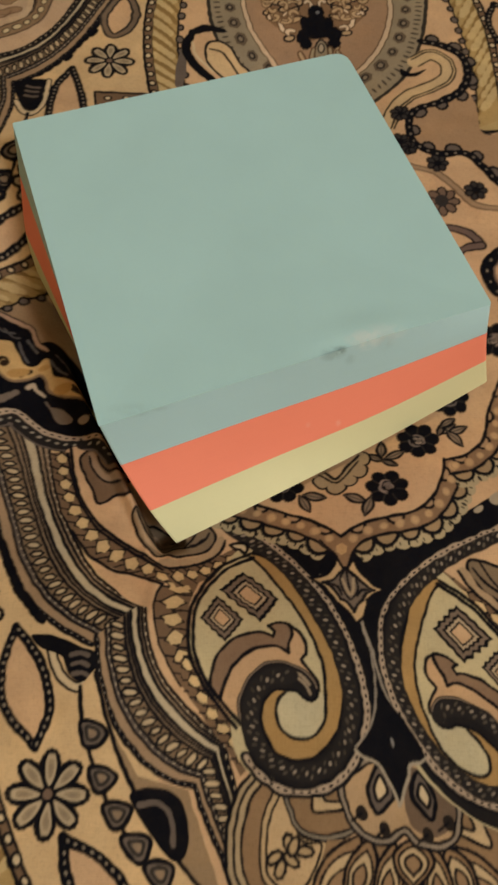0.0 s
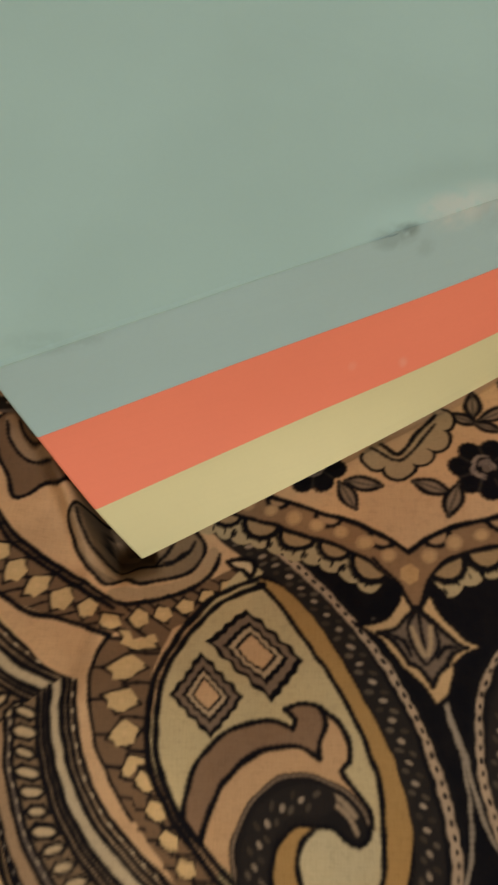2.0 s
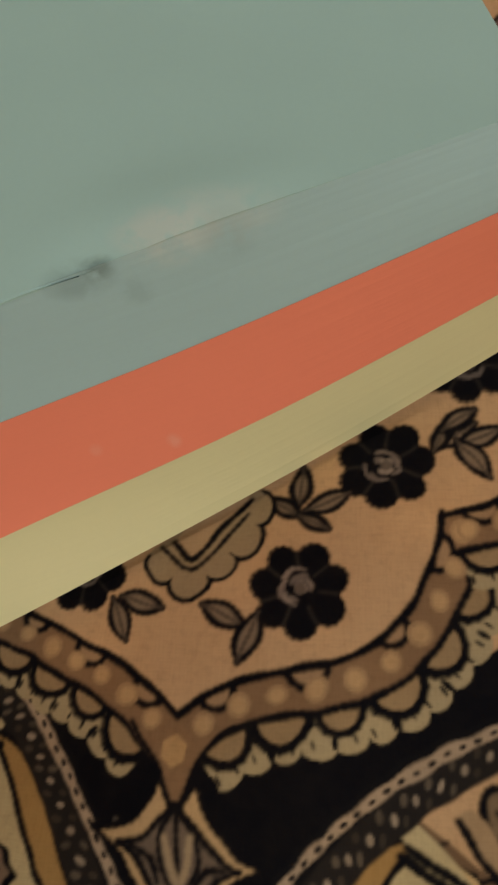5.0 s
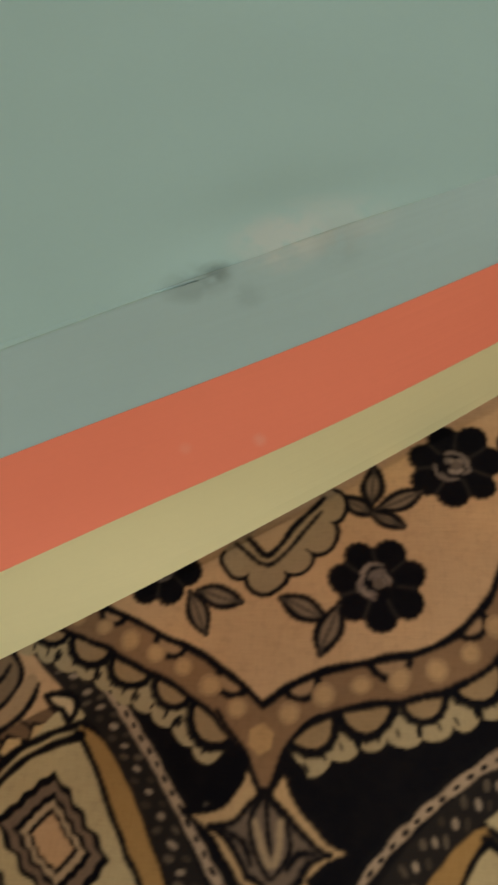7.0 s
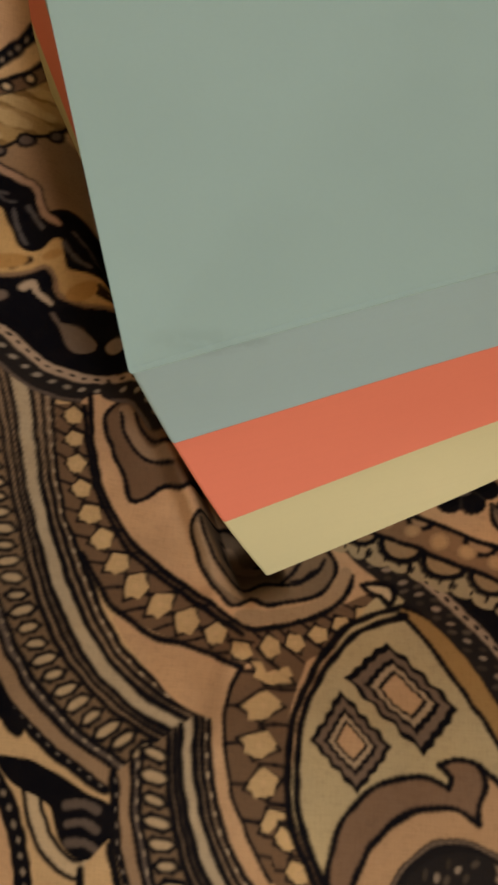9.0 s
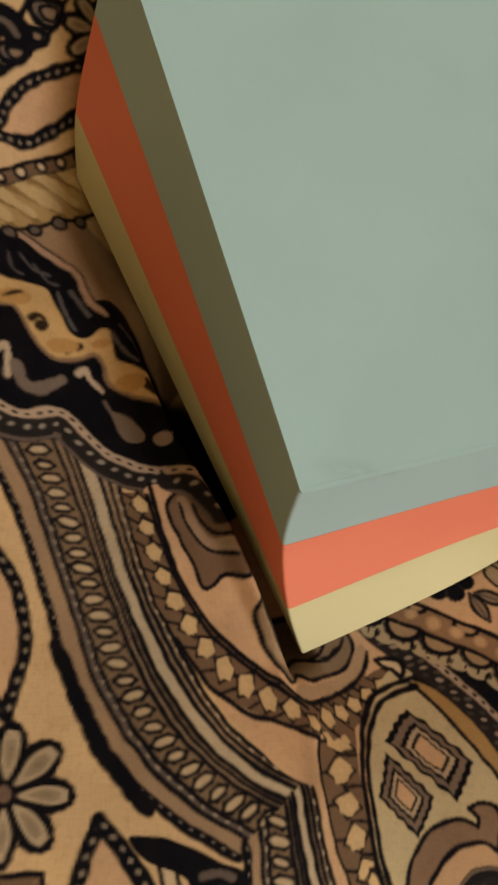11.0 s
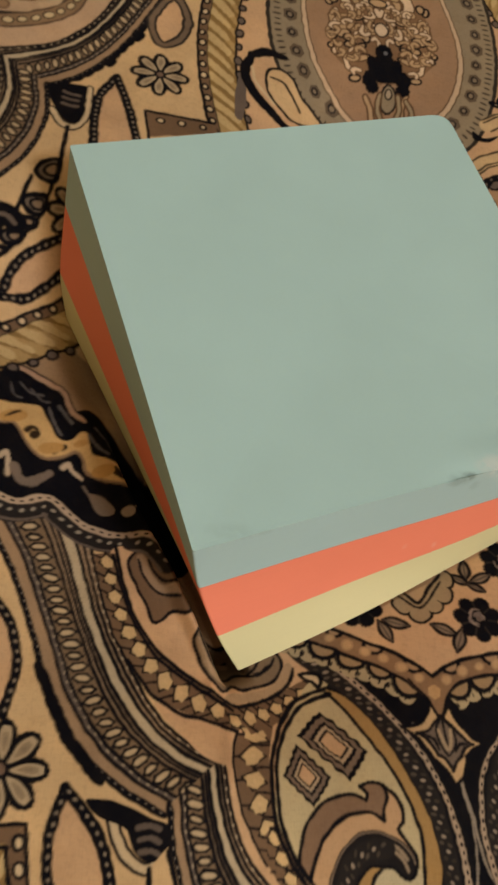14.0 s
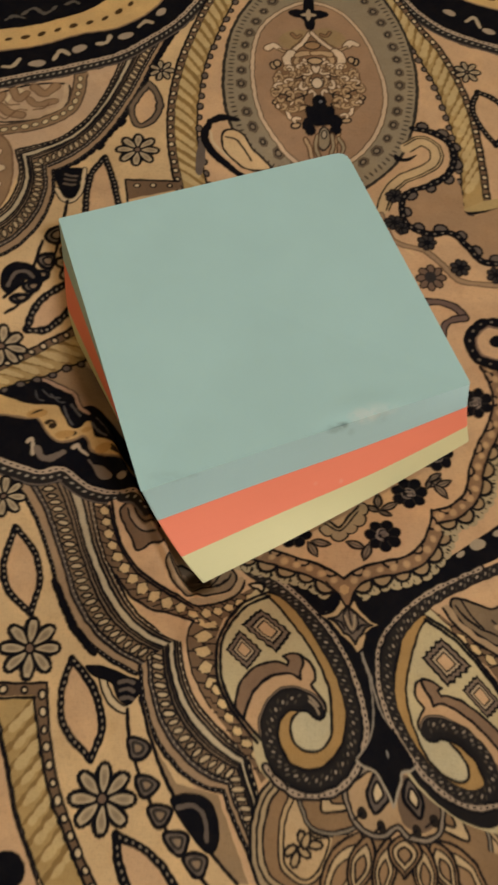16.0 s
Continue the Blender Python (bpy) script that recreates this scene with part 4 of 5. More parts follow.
fill([(-3.8, -54.1), (2.0, -54.0), (7.8, -55.0), (18.2, -56.0), (25.2, -55.9), (38.8, -59.9), (37.2, -71.9), (-7.7, -72.3)], (0.25, 0.155, 0.08))
for base, tip, half in (((2.0, -53.4), (-7.6, -70.3), 3.6), ((18.3, -54.9), (28.4, -70.0), 3.4), ((3.8, -54.0), (-0.8, -66.3), 2.6), ((16.5, -54.9), (21.4, -66.1), 2.6),
                        ((7.8, -54.4), (4.6, -68.3), 2.4), ((14.2, -54.7), (15.4, -69.2), 2.4), ((11.1, -53.7), (10.4, -61.8), 3.4)):
    fan_petal(base, tip, half)
petals = bend([(-0.9, -44.9), (-0.4, -49.0), (1.2, -52.0), (3.6, -53.8), (6.7, -54.1), (9.6, -52.5), (11.5, -54.2), (14.8, -54.9), (17.8, -53.8), (19.1, -50.0), (18.3, -45.0), (12.6, -41.0), (4.5, -41.1)], True)
fill(petals, (0.43, 0.285, 0.155), "petal_motif")
loop(petals, 1.5, INK)
loop(petals, 0.5, (0.28, 0.22, 0.16))
fill(bend([(10.4, -42.4), (17.4, -45.4), (18.2, -50.6), (15.2, -53.4), (11.6, -52.6), (10.0, -49.7)], True), (0.15, 0.10, 0.065))
for a in ([(5.7, -41.8), (3.6, -45.7), (4.3, -48.9), (5.2, -49.8), (7.0, -48.4), (8.1, -46.1)], [(11.9, -43.3), (11.2, -47.0), (13.5, -50.1), (14.7, -50.5), (15.1, -47.4), (13.4, -43.7)]):
    s = bend(a, True, 0.4)
    fill(s, GREY)
    loop(s, 0.7, INK)
    m = s.mean(0)
    fill(m + (s - m) * 0.5, PALE)
    loop(m + (s - m) * 0.5, 0.45, INK)
for c in ((2.3, -49.8), (6.2, -52.4), (13.5, -53.1), (17.1, -51.2)):
    spot(c, 1.0, 1.3, 0.3, (0.02, 0.015, 0.012))
    line(bend([c, (c[0] - 1.6, c[1] - 1.2)]), 0.5, INK)


# the two large curled drops
DROP_OUTER = [(-16.4, -0.9), (-12.7, -2.8), (-9.0, -6.8), (-5.5, -11.3), (-2.5, -15.9), (-0.1, -20.8), (1.4, -25.0), (2.5, -29.2), (3.0, -33.3), (2.3, -37.3), (0.6, -41.4), (-2.0, -44.2), (-5.1, -45.7), (-8.8, -46.1), (-11.8, -45.3), (-14.8, -43.4), (-17.0, -41.0), (-18.3, -37.9), (-18.9, -35.0)]
HOOK_TOP = [(-18.9, -35.0), (-19.2, -32.1), (-18.4, -29.8), (-17.1, -27.4), (-15.2, -25.8), (-13.0, -25.0), (-10.5, -25.2), (-7.9, -26.2), (-6.0, -27.9), (-5.0, -29.7)]
HOOK_UNDER = [(-5.0, -29.7), (-5.1, -30.8), (-6.1, -31.5), (-7.7, -30.9), (-8.9, -30.0), (-11.1, -29.7)]
GOLD_OUTER = [(-17.2, -2.4), (-14.0, -4.0), (-10.4, -8.1), (-7.5, -13.0), (-4.8, -17.8), (-2.6, -22.1), (-1.2, -26.3), (-0.5, -29.8), (-0.7, -33.4), (-1.8, -36.9), (-3.7, -39.5), (-6.3, -41.3), (-9.3, -41.6), (-11.8, -40.8), (-13.6, -38.9), (-14.9, -36.3), (-15.1, -33.8), (-14.4, -31.4), (-12.7, -29.9), (-11.1, -29.7)]
GOLD_INNER = [(-17.3, -3.3), (-15.1, -5.7), (-12.8, -9.0), (-9.8, -13.6), (-7.2, -17.9), (-5.4, -21.6), (-4.3, -24.6), (-3.7, -27.6), (-3.6, -30.5), (-3.7, -33.4), (-4.1, -35.5), (-5.5, -37.3), (-7.7, -38.0), (-9.9, -37.7), (-11.8, -36.0), (-12.5, -33.7), (-12.1, -31.6), (-10.8, -30.1)]


def drop_shape():
    rim = bend([(-17.6, -0.3), (-10.0, -5.7), (-3.0, -15.5), (1.4, -25.7), (3.3, -34.3), (1.5, -41.6), (-4.2, -45.8), (-10.7, -46.2), (-16.8, -44.1), (-20.2, -39.1), (-20.9, -32.4), (-23.4, -30.2), (-26.5, -26.8), (-28.5, -21.0), (-26.8, -12.9), (-22.9, -5.3)], True)
    fill(rim, OLIVE, "paisley_drop")
    flap = [(-10.2, -18.0), (-8.4, -19.4), (-7.2, -21.6), (-7.1, -23.4), (-7.9, -24.4), (-6.6, -26.1), (-5.1, -28.2), (-4.7, -30.0)]
    low = [(-22.6, -31.9), (-22.0, -29.3), (-20.6, -26.3), (-18.4, -23.8), (-15.5, -22.3), (-12.3, -22.1), (-10.4, -23.1)]
    fill(np.vstack([bend(low), bend([(-10.4, -23.1), (-10.2, -21.6), (-9.6, -19.8), (-10.2, -18.0)]), bend(flap), bend(HOOK_TOP[::-1])]), (0.50, 0.315, 0.17))
    mauve = np.vstack([bend(low[::-1]), bend([(-22.6, -31.9), (-24.2, -30.0), (-24.1, -26.4), (-22.9, -23.4), (-20.6, -21.1), (-17.4, -19.7), (-14.8, -19.7), (-13.2, -20.3)]), bend([(-13.2, -20.3), (-12.9, -19.4), (-14.0, -18.4)]), bend([(-14.0, -18.4), (-12.5, -17.7), (-10.2, -18.0), (-9.6, -19.8), (-10.2, -21.6), (-10.4, -23.1)])])
    fill(mauve, (0.225, 0.14, 0.085))
    loop(mauve, 0.55, INK)
    line(bend(flap), 0.55, INK)
    gold_a, gold_b = bend(GOLD_OUTER), bend(GOLD_INNER)
    fill(np.vstack([bend(DROP_OUTER), bend(HOOK_TOP), bend(HOOK_UNDER), gold_a[::-1]]), (0.014, 0.012, 0.012))
    fill(np.vstack([gold_a, gold_b[::-1]]), OCHRE)
    fill(np.vstack([bend(GOLD_INNER[8:]), bend(HOOK_UNDER[:5][::-1]), [(-4.7, -30.0)]]), (0.50, 0.425, 0.265))
    line(gold_b, 0.55, INK)
    line(gold_a, 0.5, INK)
    line(bend(HOOK_TOP), 0.6, INK)
    line(bend(HOOK_TOP), 0.22, (0.2, 0.145, 0.10))
    line(bend(HOOK_UNDER), 0.5, INK)
    for s in ([(-8.9, -27.6), (-7.4, -28.7), (-6.4, -30.3)], [(-10.6, -26.3), (-8.2, -27.2), (-6.6, -28.8)]):
        line(bend(s), 0.5, (0.30, 0.225, 0.15))
    for corners in ([(-18.7, -7.0), (-12.5, -12.9), (-15.8, -17.1), (-22.9, -10.9)], [(-23.7, -12.6), (-19.0, -17.1), (-22.1, -21.1), (-26.4, -17.1)]):
        p = np.array(corners)
        m = p.mean(0)
        for size, colour in ((1.13, INK), (0.96, (0.19, 0.135, 0.095)), (0.77, INK), (0.63, (0.44, 0.33, 0.21)), (0.50, INK), (0.40, PINK)):
            q = []
            for k in range(4):
                a, b = m + (p[k] - m) * size, m + (p[(k + 1) % 4] - m) * size
                n = (b - a)[::-1] * np.array((1, -1)) * 0.024
                q += [a * (1 - f) + b * f + n * h for f, h in ((0.03, 0.4), (0.14, 1), (0.26, -0.7), (0.38, 1), (0.5, -0.7), (0.62, 1), (0.74, -0.7), (0.86, 1), (0.97, 0.4))]
            fill(bend(q, True, 0.3), colour)
    for s in ([(-16.8, -3.5), (-22.3, -6.1), (-26.7, -12.6), (-27.9, -19.0), (-27.1, -24.6), (-24.1, -30.1), (-18.8, -35.8)], [(-17.5, -2.7), (-23.1, -5.2), (-27.6, -12.5), (-28.8, -19.2), (-27.9, -25.0), (-24.7, -30.6), (-19.5, -36.4)]):
        line(bend(s), 0.75, INK)


mirrored(drop_shape, AXIS)


def beaded_tail(middle, edge, width):
    """The dark curling band of a drop with rows of pale stitches and a pale rope on its outer edge."""
    tail, rim = bend(middle), bend(edge)
    line(rim, 2.0, (0.006, 0.006, 0.008))
    line(tail, width, (0.019, 0.016, 0.015), 0.04)
    fleck = random.Random(7)
    run = even(tail, int(span(tail) / 0.74))
    for k in range(1, len(run) - 1):
        t = run[k + 1] - run[k - 1]
        turn = math.atan2(t[1], t[0])
        off, pale = (0.62, -0.05, -0.70)[k % 3] * width / 2.7 + fleck.uniform(-0.08, 0.08), fleck.uniform(0.75, 1.0) if k % 3 == 1 else fleck.uniform(0.1, 0.34)
        c = run[k] + off * np.array((-math.sin(turn), math.cos(turn)))
        spot(c, fleck.uniform(0.42, 0.55), fleck.uniform(0.22, 0.3), turn + 0.85 + fleck.uniform(-0.2, 0.2), (0.34 * pale, 0.27 * pale, 0.20 * pale), 0, 7)
    line(rim, 0.8, (0.40, 0.30, 0.21), 0.25)
    beads(rim, 1.35, 0.36, 0.2, INK)


beaded_tail([(-24.7, 6.5), (-20.9, 3.4), (-17.4, 0.6), (-13.6, -2.6), (-10.3, -6.5), (-7.0, -11.2), (-4.2, -16.1), (-1.7, -21.0), (-0.2, -25.6), (0.8, -29.5), (1.1, -33.4), (0.3, -37.1), (-1.6, -40.5), (-4.2, -42.8), (-7.2, -43.7), (-10.3, -43.3), (-13.2, -41.8), (-15.4, -39.6), (-16.8, -36.5), (-17.0, -33.2), (-16.2, -30.2), (-14.6, -28.2), (-12.4, -27.3), (-10.0, -27.4)],
            [(-22.1, 7.2), (-18.2, 3.8), (-14.7, 0.5), (-11.5, -2.6), (-8.2, -6.4), (-4.7, -11.0), (-1.7, -15.7), (0.7, -20.6), (2.3, -25.0), (3.4, -29.2), (3.8, -33.4), (3.1, -37.6), (1.2, -41.8), (-1.6, -44.8), (-5.0, -46.4), (-8.8, -46.8), (-12.2, -46.0), (-15.4, -43.9), (-17.7, -41.3)], 2.7)
beaded_tail([(44.4, 5.4), (34.6, 2.0), (27.6, -1.0), (21.3, -4.4), (16.4, -8.0), (13.1, -11.2), (10.8, -14.9), (9.3, -18.6), (8.8, -22.6), (9.1, -26.6), (10.1, -30.6), (12.0, -35.0), (14.5, -38.9), (17.4, -42.2), (21.5, -45.0), (25.5, -46.5), (28.6, -45.7), (30.2, -43.4), (29.8, -39.5), (27.7, -36.2), (24.2, -33.3), (20.6, -32.3), (18.1, -32.3), (16.8, -33.7)],
            [(32.0, 2.6), (24.9, -0.7), (19.4, -3.5), (15.0, -6.6), (11.4, -9.8), (8.6, -13.2), (7.0, -16.8), (6.6, -20.6), (6.9, -24.8), (8.0, -29.2), (9.8, -33.9), (12.1, -37.6), (15.0, -41.6), (18.3, -44.9), (22.4, -47.6), (27.1, -48.6), (31.9, -47.8)], 2.6)
for s in ([(-4.2, -8.4), (-0.6, -12.6), (2.9, -17.0), (3.8, -19.5), (4.8, -23.1), (5.4, -28.5), (5.1, -33.2), (3.8, -36.7), (1.6, -39.1)], [(3.2, -17.3), (5.0, -22.5), (6.4, -27.9), (8.4, -32.5), (11.4, -37.1), (13.1, -39.4)]):
    line(bend(s), 0.34, (0.27, 0.225, 0.175), 0.25)
spade = [(1.6, -39.6), (3.1, -41.0), (5.5, -41.8), (6.7, -43.8), (8.1, -46.2), (9.0, -48.6), (9.9, -46.5), (10.7, -43.9), (11.1, -42.0), (13.0, -41.6), (13.9, -40.9), (12.6, -37.8), (9.6, -33.6), (7.0, -30.6), (5.4, -33.6), (3.6, -37.0)]
fill(spade, INK, "black_ground")
line(bend(spade[:6]), 0.45, (0.36, 0.30, 0.22))
line(bend(spade[5:11]), 0.45, (0.36, 0.30, 0.22))
spot((8.0, -38.3), 0.25, 0.8, 0.3, (0.22, 0.20, 0.18))
cap = bend([(-21.5, -0.2), (-19.8, 0.2), (-18.1, -0.2), (-17.9, -1.5), (-18.5, -2.4), (-19.4, -1.4), (-20.3, -1.1)], True)
fill(cap, PALE)
loop(cap, 0.6, INK)

for c, rx, ry, a in (((32.0, 8.5), 2.0, 1.3, 0.3), ((27.6, 5.9), 1.2, 0.6, 0.6), ((37.5, 11.6), 1.6, 0.8, 0.4)):
    spot(c, rx, ry, a, (0.36, 0.29, 0.2))

# the cartouche with roses: field, brown rim with pale dots, scallops
EDGE_LEFT = bend([(-31.0, 14.9), (-24.8, 11.4), (-17.0, 8.7), (-13.7, 7.4), (-9.7, 5.6), (-5.9, 4.0), (-2.3, 1.7), (0.1, -0.3)])
EDGE_RIGHT = bend([(0.1, -0.3), (3.2, 1.8), (6.9, 3.1), (10.5, 3.8), (14.1, 4.7), (17.2, 6.6), (19.5, 9.6), (21.0, 12.6), (21.8, 15.6), (22.1, 17.4)])
EDGE_FAR = bend([(22.1, 17.0), (27.2, 18.7), (31.4, 23.1), (32.9, 29.0), (35.4, 35.2), (38.6, 41.2), (40.2, 46.6), (39.7, 52.1), (37.8, 57.0)])
for edge in (EDGE_LEFT, EDGE_RIGHT, EDGE_FAR):
    fill(np.vstack([aside(edge, -3.0), aside(edge, -6.1)[::-1]]), (0.40, 0.32, 0.19))
    beads(aside(edge, -6.1), 2.4, 1.35, 1.0, (0.40, 0.32, 0.19), 0.0, 0, 12)
    beads(aside(edge, -3.6), 4.8, 2.45, 2.3, INK, 0.3, 0, 14)
    beads(aside(edge, -3.6), 4.8, 1.8, 1.7, (0.32, 0.22, 0.12), 0.0, 0, 14)
    beads(aside(edge, -6.0), 4.8, 0.3, 0.7, INK, 0.0, 0, 6, 0.0)
    beads(aside(edge, -6.0), 1.6, 0.16, 0.5, INK, 0.0, 0, 6, 0.25)
    fill(np.vstack([edge, aside(edge, -3.4)[::-1]]), (0.24, 0.145, 0.08), "cartouche_rim")
    line(aside(edge, -3.5), 0.6, INK)
    beads(aside(edge, -0.1), 6.4, 1.5, 1.4, (0.36, 0.23, 0.13), 0.55, 0, 14)
fill(np.vstack([EDGE_LEFT, EDGE_RIGHT, EDGE_FAR, [(17.1, 82.6), (-13.6, 48.7), (-27.6, 26.4)]]), PINK, "cartouche_field")
fill([(0.1, -0.3), (-4.6, -0.6), (-1.1, -4.4), (0.7, -7.7), (2.0, -3.8), (4.3, -0.6)], (0.24, 0.145, 0.08))
line(bend([(-3.8, -1.0), (-1.3, -4.0), (0.6, -7.5)]), 0.5, INK)
line(bend([(5.0, -1.0), (2.7, -3.2), (1.5, -5.7), (1.0, -7.5)]), 0.5, INK)
for edge in (EDGE_LEFT, EDGE_RIGHT, EDGE_FAR):
    beads(aside(edge, -1.75), 3.1, 1.05, 0.95, (0.37, 0.235, 0.125), 0, 0.3, 9)
    beads(aside(edge, -1.75), 3.1, 0.7, 0.65, (0.48, 0.31, 0.16), 0, 0.3, 8)
    line(edge, 0.65, INK)
spot((0.0, -3.0), 1.2, 1.2, 0.4, (0.46, 0.29, 0.14), 0, 6)

tulip = np.vstack([bend(q) for q in ([(-1.0, -4.6), (-1.3, -6.1), (-2.4, -7.7), (-4.1, -8.6), (-6.0, -8.9)], [(-6.0, -8.9), (-3.9, -10.2), (-2.6, -11.8), (-1.5, -13.7)], [(-1.5, -13.7), (-0.3, -14.5), (1.2, -16.0), (2.2, -17.6)], [(2.2, -17.6), (3.6, -16.6), (4.2, -14.6), (4.4, -13.2)],
                                     [(4.4, -13.2), (5.9, -12.0), (7.9, -11.2)], [(7.9, -11.2), (5.9, -10.3), (4.2, -8.8), (2.9, -7.0), (2.2, -5.0)], [(2.2, -5.0), (1.5, -6.3), (0.7, -7.4), (-0.2, -6.2), (-1.0, -4.6)])])
fill(tulip, (0.50, 0.34, 0.18), "tulip_motif")
loop(tulip, 0.5, INK)
body = np.vstack([bend(q) for q in ([(0.7, -6.9), (-0.5, -8.1), (-2.0, -9.3), (-3.6, -9.8)], [(-3.6, -9.8), (-2.1, -10.7), (-1.1, -12.3), (-0.6, -13.2)], [(-0.6, -13.2), (0.7, -13.7), (1.9, -15.6)], [(1.9, -15.6), (2.6, -14.2), (3.6, -13.2)], [(3.6, -13.2), (4.4, -11.9), (5.9, -11.3)], [(5.9, -11.3), (3.9, -10.1), (2.3, -8.4), (0.7, -6.9)])])
fill(body, (0.16, 0.12, 0.09))
loop(body, 0.5, INK)
for s in ([(0.5, -7.4), (-0.5, -9.4), (0.0, -11.4), (1.3, -13.2)], [(1.0, -7.4), (2.6, -9.4), (2.8, -11.4), (1.6, -13.2)], [(0.8, -7.4), (1.0, -9.4), (1.2, -11.4)], [(-2.6, -9.9), (-1.0, -10.7), (-0.3, -12.3)], [(4.8, -11.2), (3.5, -11.4), (2.7, -12.4)]):
    line(bend(s), 0.45, INK)
for s in ([(0.0, -9.3), (0.5, -11.0), (1.2, -12.2)], [(2.1, -9.2), (2.0, -10.9), (1.6, -12.1)]):
    line(bend(s), 0.5, (0.36, 0.27, 0.17))


def rose(c, r, turn):
    patch = motif("rose_motif")
    for k in range(7):
        a = turn + k * 2 * math.pi / 7
        spot((c[0] + 0.66 * r * math.cos(a), c[1] + 0.66 * r * math.sin(a)), r * 0.40, r * 0.35, a, INK, 0.2, 14, patch)
    spot(c, r * 0.56, r * 0.56, 0, INK, patch=patch)
    for k in range(7):
        a = turn + (k + 0.5) * 2 * math.pi / 7
        line([np.array((c[0] + 0.42 * r * math.cos(a), c[1] + 0.42 * r * math.sin(a))), np.array((c[0] + 0.8 * r * math.cos(a), c[1] + 0.8 * r * math.sin(a)))], 0.22, (0.034, 0.028, 0.024))
    fleck = random.Random(round(c[0] * 10 + r))
    for k in range(17):
        a, rr = fleck.uniform(0, 6.28), r * fleck.uniform(0.08, 0.42)
        w, bow = fleck.uniform(0.25, 0.6), fleck.uniform(-0.25, 0.25)
        line(bend([(c[0] + rr * math.cos(a), c[1] + rr * math.sin(a)), (c[0] + (rr + bow) * math.cos(a + w), c[1] + (rr + bow) * math.sin(a + w)), (c[0] + rr * math.cos(a + 2 * w), c[1] + rr * math.sin(a + 2 * w))]),
             0.25, (0.17, 0.135, 0.115) if k % 3 else (0.28, 0.22, 0.18), 0.3)
    spot(c, 0.5, 0.5, 0, GREY)


for c, r, a in (((9.9, 10.3), 4.1, 0.3), ((17.3, 22.0), 4.2, 0.1), ((-10.6, 12.6), 4.0, 0.6), ((24.9, 32.6), 4.2, 0.2), ((35.9, 46.8), 4.0, 0.4)):
    rose(c, r, a)
for c, rx, a in (((3.4, 8.1), 1.9, -0.4), ((5.7, 6.2), 2.0, 1.2), ((-4.5, 9.3), 1.9, -0.25), ((-6.5, 7.8), 1.9, -1.1), ((9.7, 20.2), 1.8, 1.5), ((8.3, 18.1), 1.5, -0.6), ((12.2, 18.5), 1.9, 0.4),
                 ((11.0, 16.5), 1.3, -0.5), ((23.7, 25.0), 1.9, 0.6), ((22.7, 25.3), 1.3, 0.9), ((25.9, 24.7), 1.9, 0.4), ((25.1, 22.6), 2.0, 2.2), ((22.2, 24.5), 1.3, 1.2), ((24.0, 26.5), 1.6, 0.6)):
    leaf(c, rx * 1.15, a, (0.22, 0.16, 0.11))
shield = bend([(-4.5, 14.0), (-3.0, 13.5), (-2.2, 12.0), (-0.1, 11.0), (1.9, 12.1), (3.0, 13.4), (4.5, 14.8), (5.5, 16.8), (6.1, 19.7), (3.6, 20.3), (-0.7, 17.3)], True)
hem = bend([(-4.2, 13.7), (-2.2, 12.0), (-0.1, 11.0), (1.9, 12.1), (4.5, 14.8), (6.1, 19.7)])
beads(hem, 3.0, 2.1, 1.75, INK, 0, 0, 14)
beads(hem, 3.0, 1.6, 1.3, (0.34, 0.25, 0.15), 0, 0, 14)
fill(shield, (0.34, 0.25, 0.15), "shield_motif")
fill([(-2.0, 15.1), (-0.1, 13.2), (2.2, 15.9), (5.0, 19.2), (3.5, 21.0), (-0.7, 17.9)], (0.46, 0.31, 0.18))
line(bend([(-2.0, 15.1), (-0.1, 13.2), (2.2, 15.9), (5.0, 19.2)]), 0.6, INK)
line(bend([(-3.2, 14.6), (-1.6, 13.0), (0.0, 12.2), (2.1, 14.0), (4.8, 17.6)]), 0.4, INK)

# the oval medallion behind the notes
oval = bend([(-31.4, 152.7), (-29.6, 171.6), (-23.3, 186.8), (-13.3, 200.3), (-0.9, 206.3), (12.4, 199.1), (22.5, 181.7), (27.2, 162.5), (26.6, 144.2), (21.9, 126.9), (12.6, 116.5), (3.2, 113.9), (-9.7, 119.9), (-23.3, 125.7), (-29.4, 137.7)], True)
inner = bend([(-22.6, 155.5), (-21.3, 170.8), (-15.2, 180.9), (-5.3, 186.5), (4.6, 183.3), (11.4, 173.7), (16.0, 159.6), (17.6, 147.8), (14.9, 135.3), (8.1, 126.0), (0.1, 124.0), (-8.2, 126.4), (-15.0, 132.3), (-20.2, 140.7)], True)
fill(oval, (0.27, 0.215, 0.14), "medallion")
loop(oval, 0.9, (0.03, 0.025, 0.02))
m = oval.mean(0)
beads(np.vstack([m + (oval - m) * 0.93, m + (oval[:1] - m) * 0.93]), 1.7, 1.0, 0.30, (0.06, 0.045, 0.032), 0, 1.57)
beads(np.vstack([m + (oval - m) * 0.82, m + (oval[:1] - m) * 0.82]), 5.2, 2.0, 1.8, (0.12, 0.088, 0.058), 0, 0, 6)
beads(np.vstack([m + (oval - m) * 0.82, m + (oval[:1] - m) * 0.82]), 5.2, 0.9, 0.8, (0.22, 0.17, 0.115), 0.35, 0, 7)
fill(inner, (0.33, 0.205, 0.12), "medallion")
loop(inner, 1.5, (0.09, 0.055, 0.03))
loop(inner, 0.95, (0.55, 0.40, 0.26))
DEEP, BONE, BUFF = (0.10, 0.055, 0.028), (0.62, 0.47, 0.32), (0.44, 0.30, 0.17)
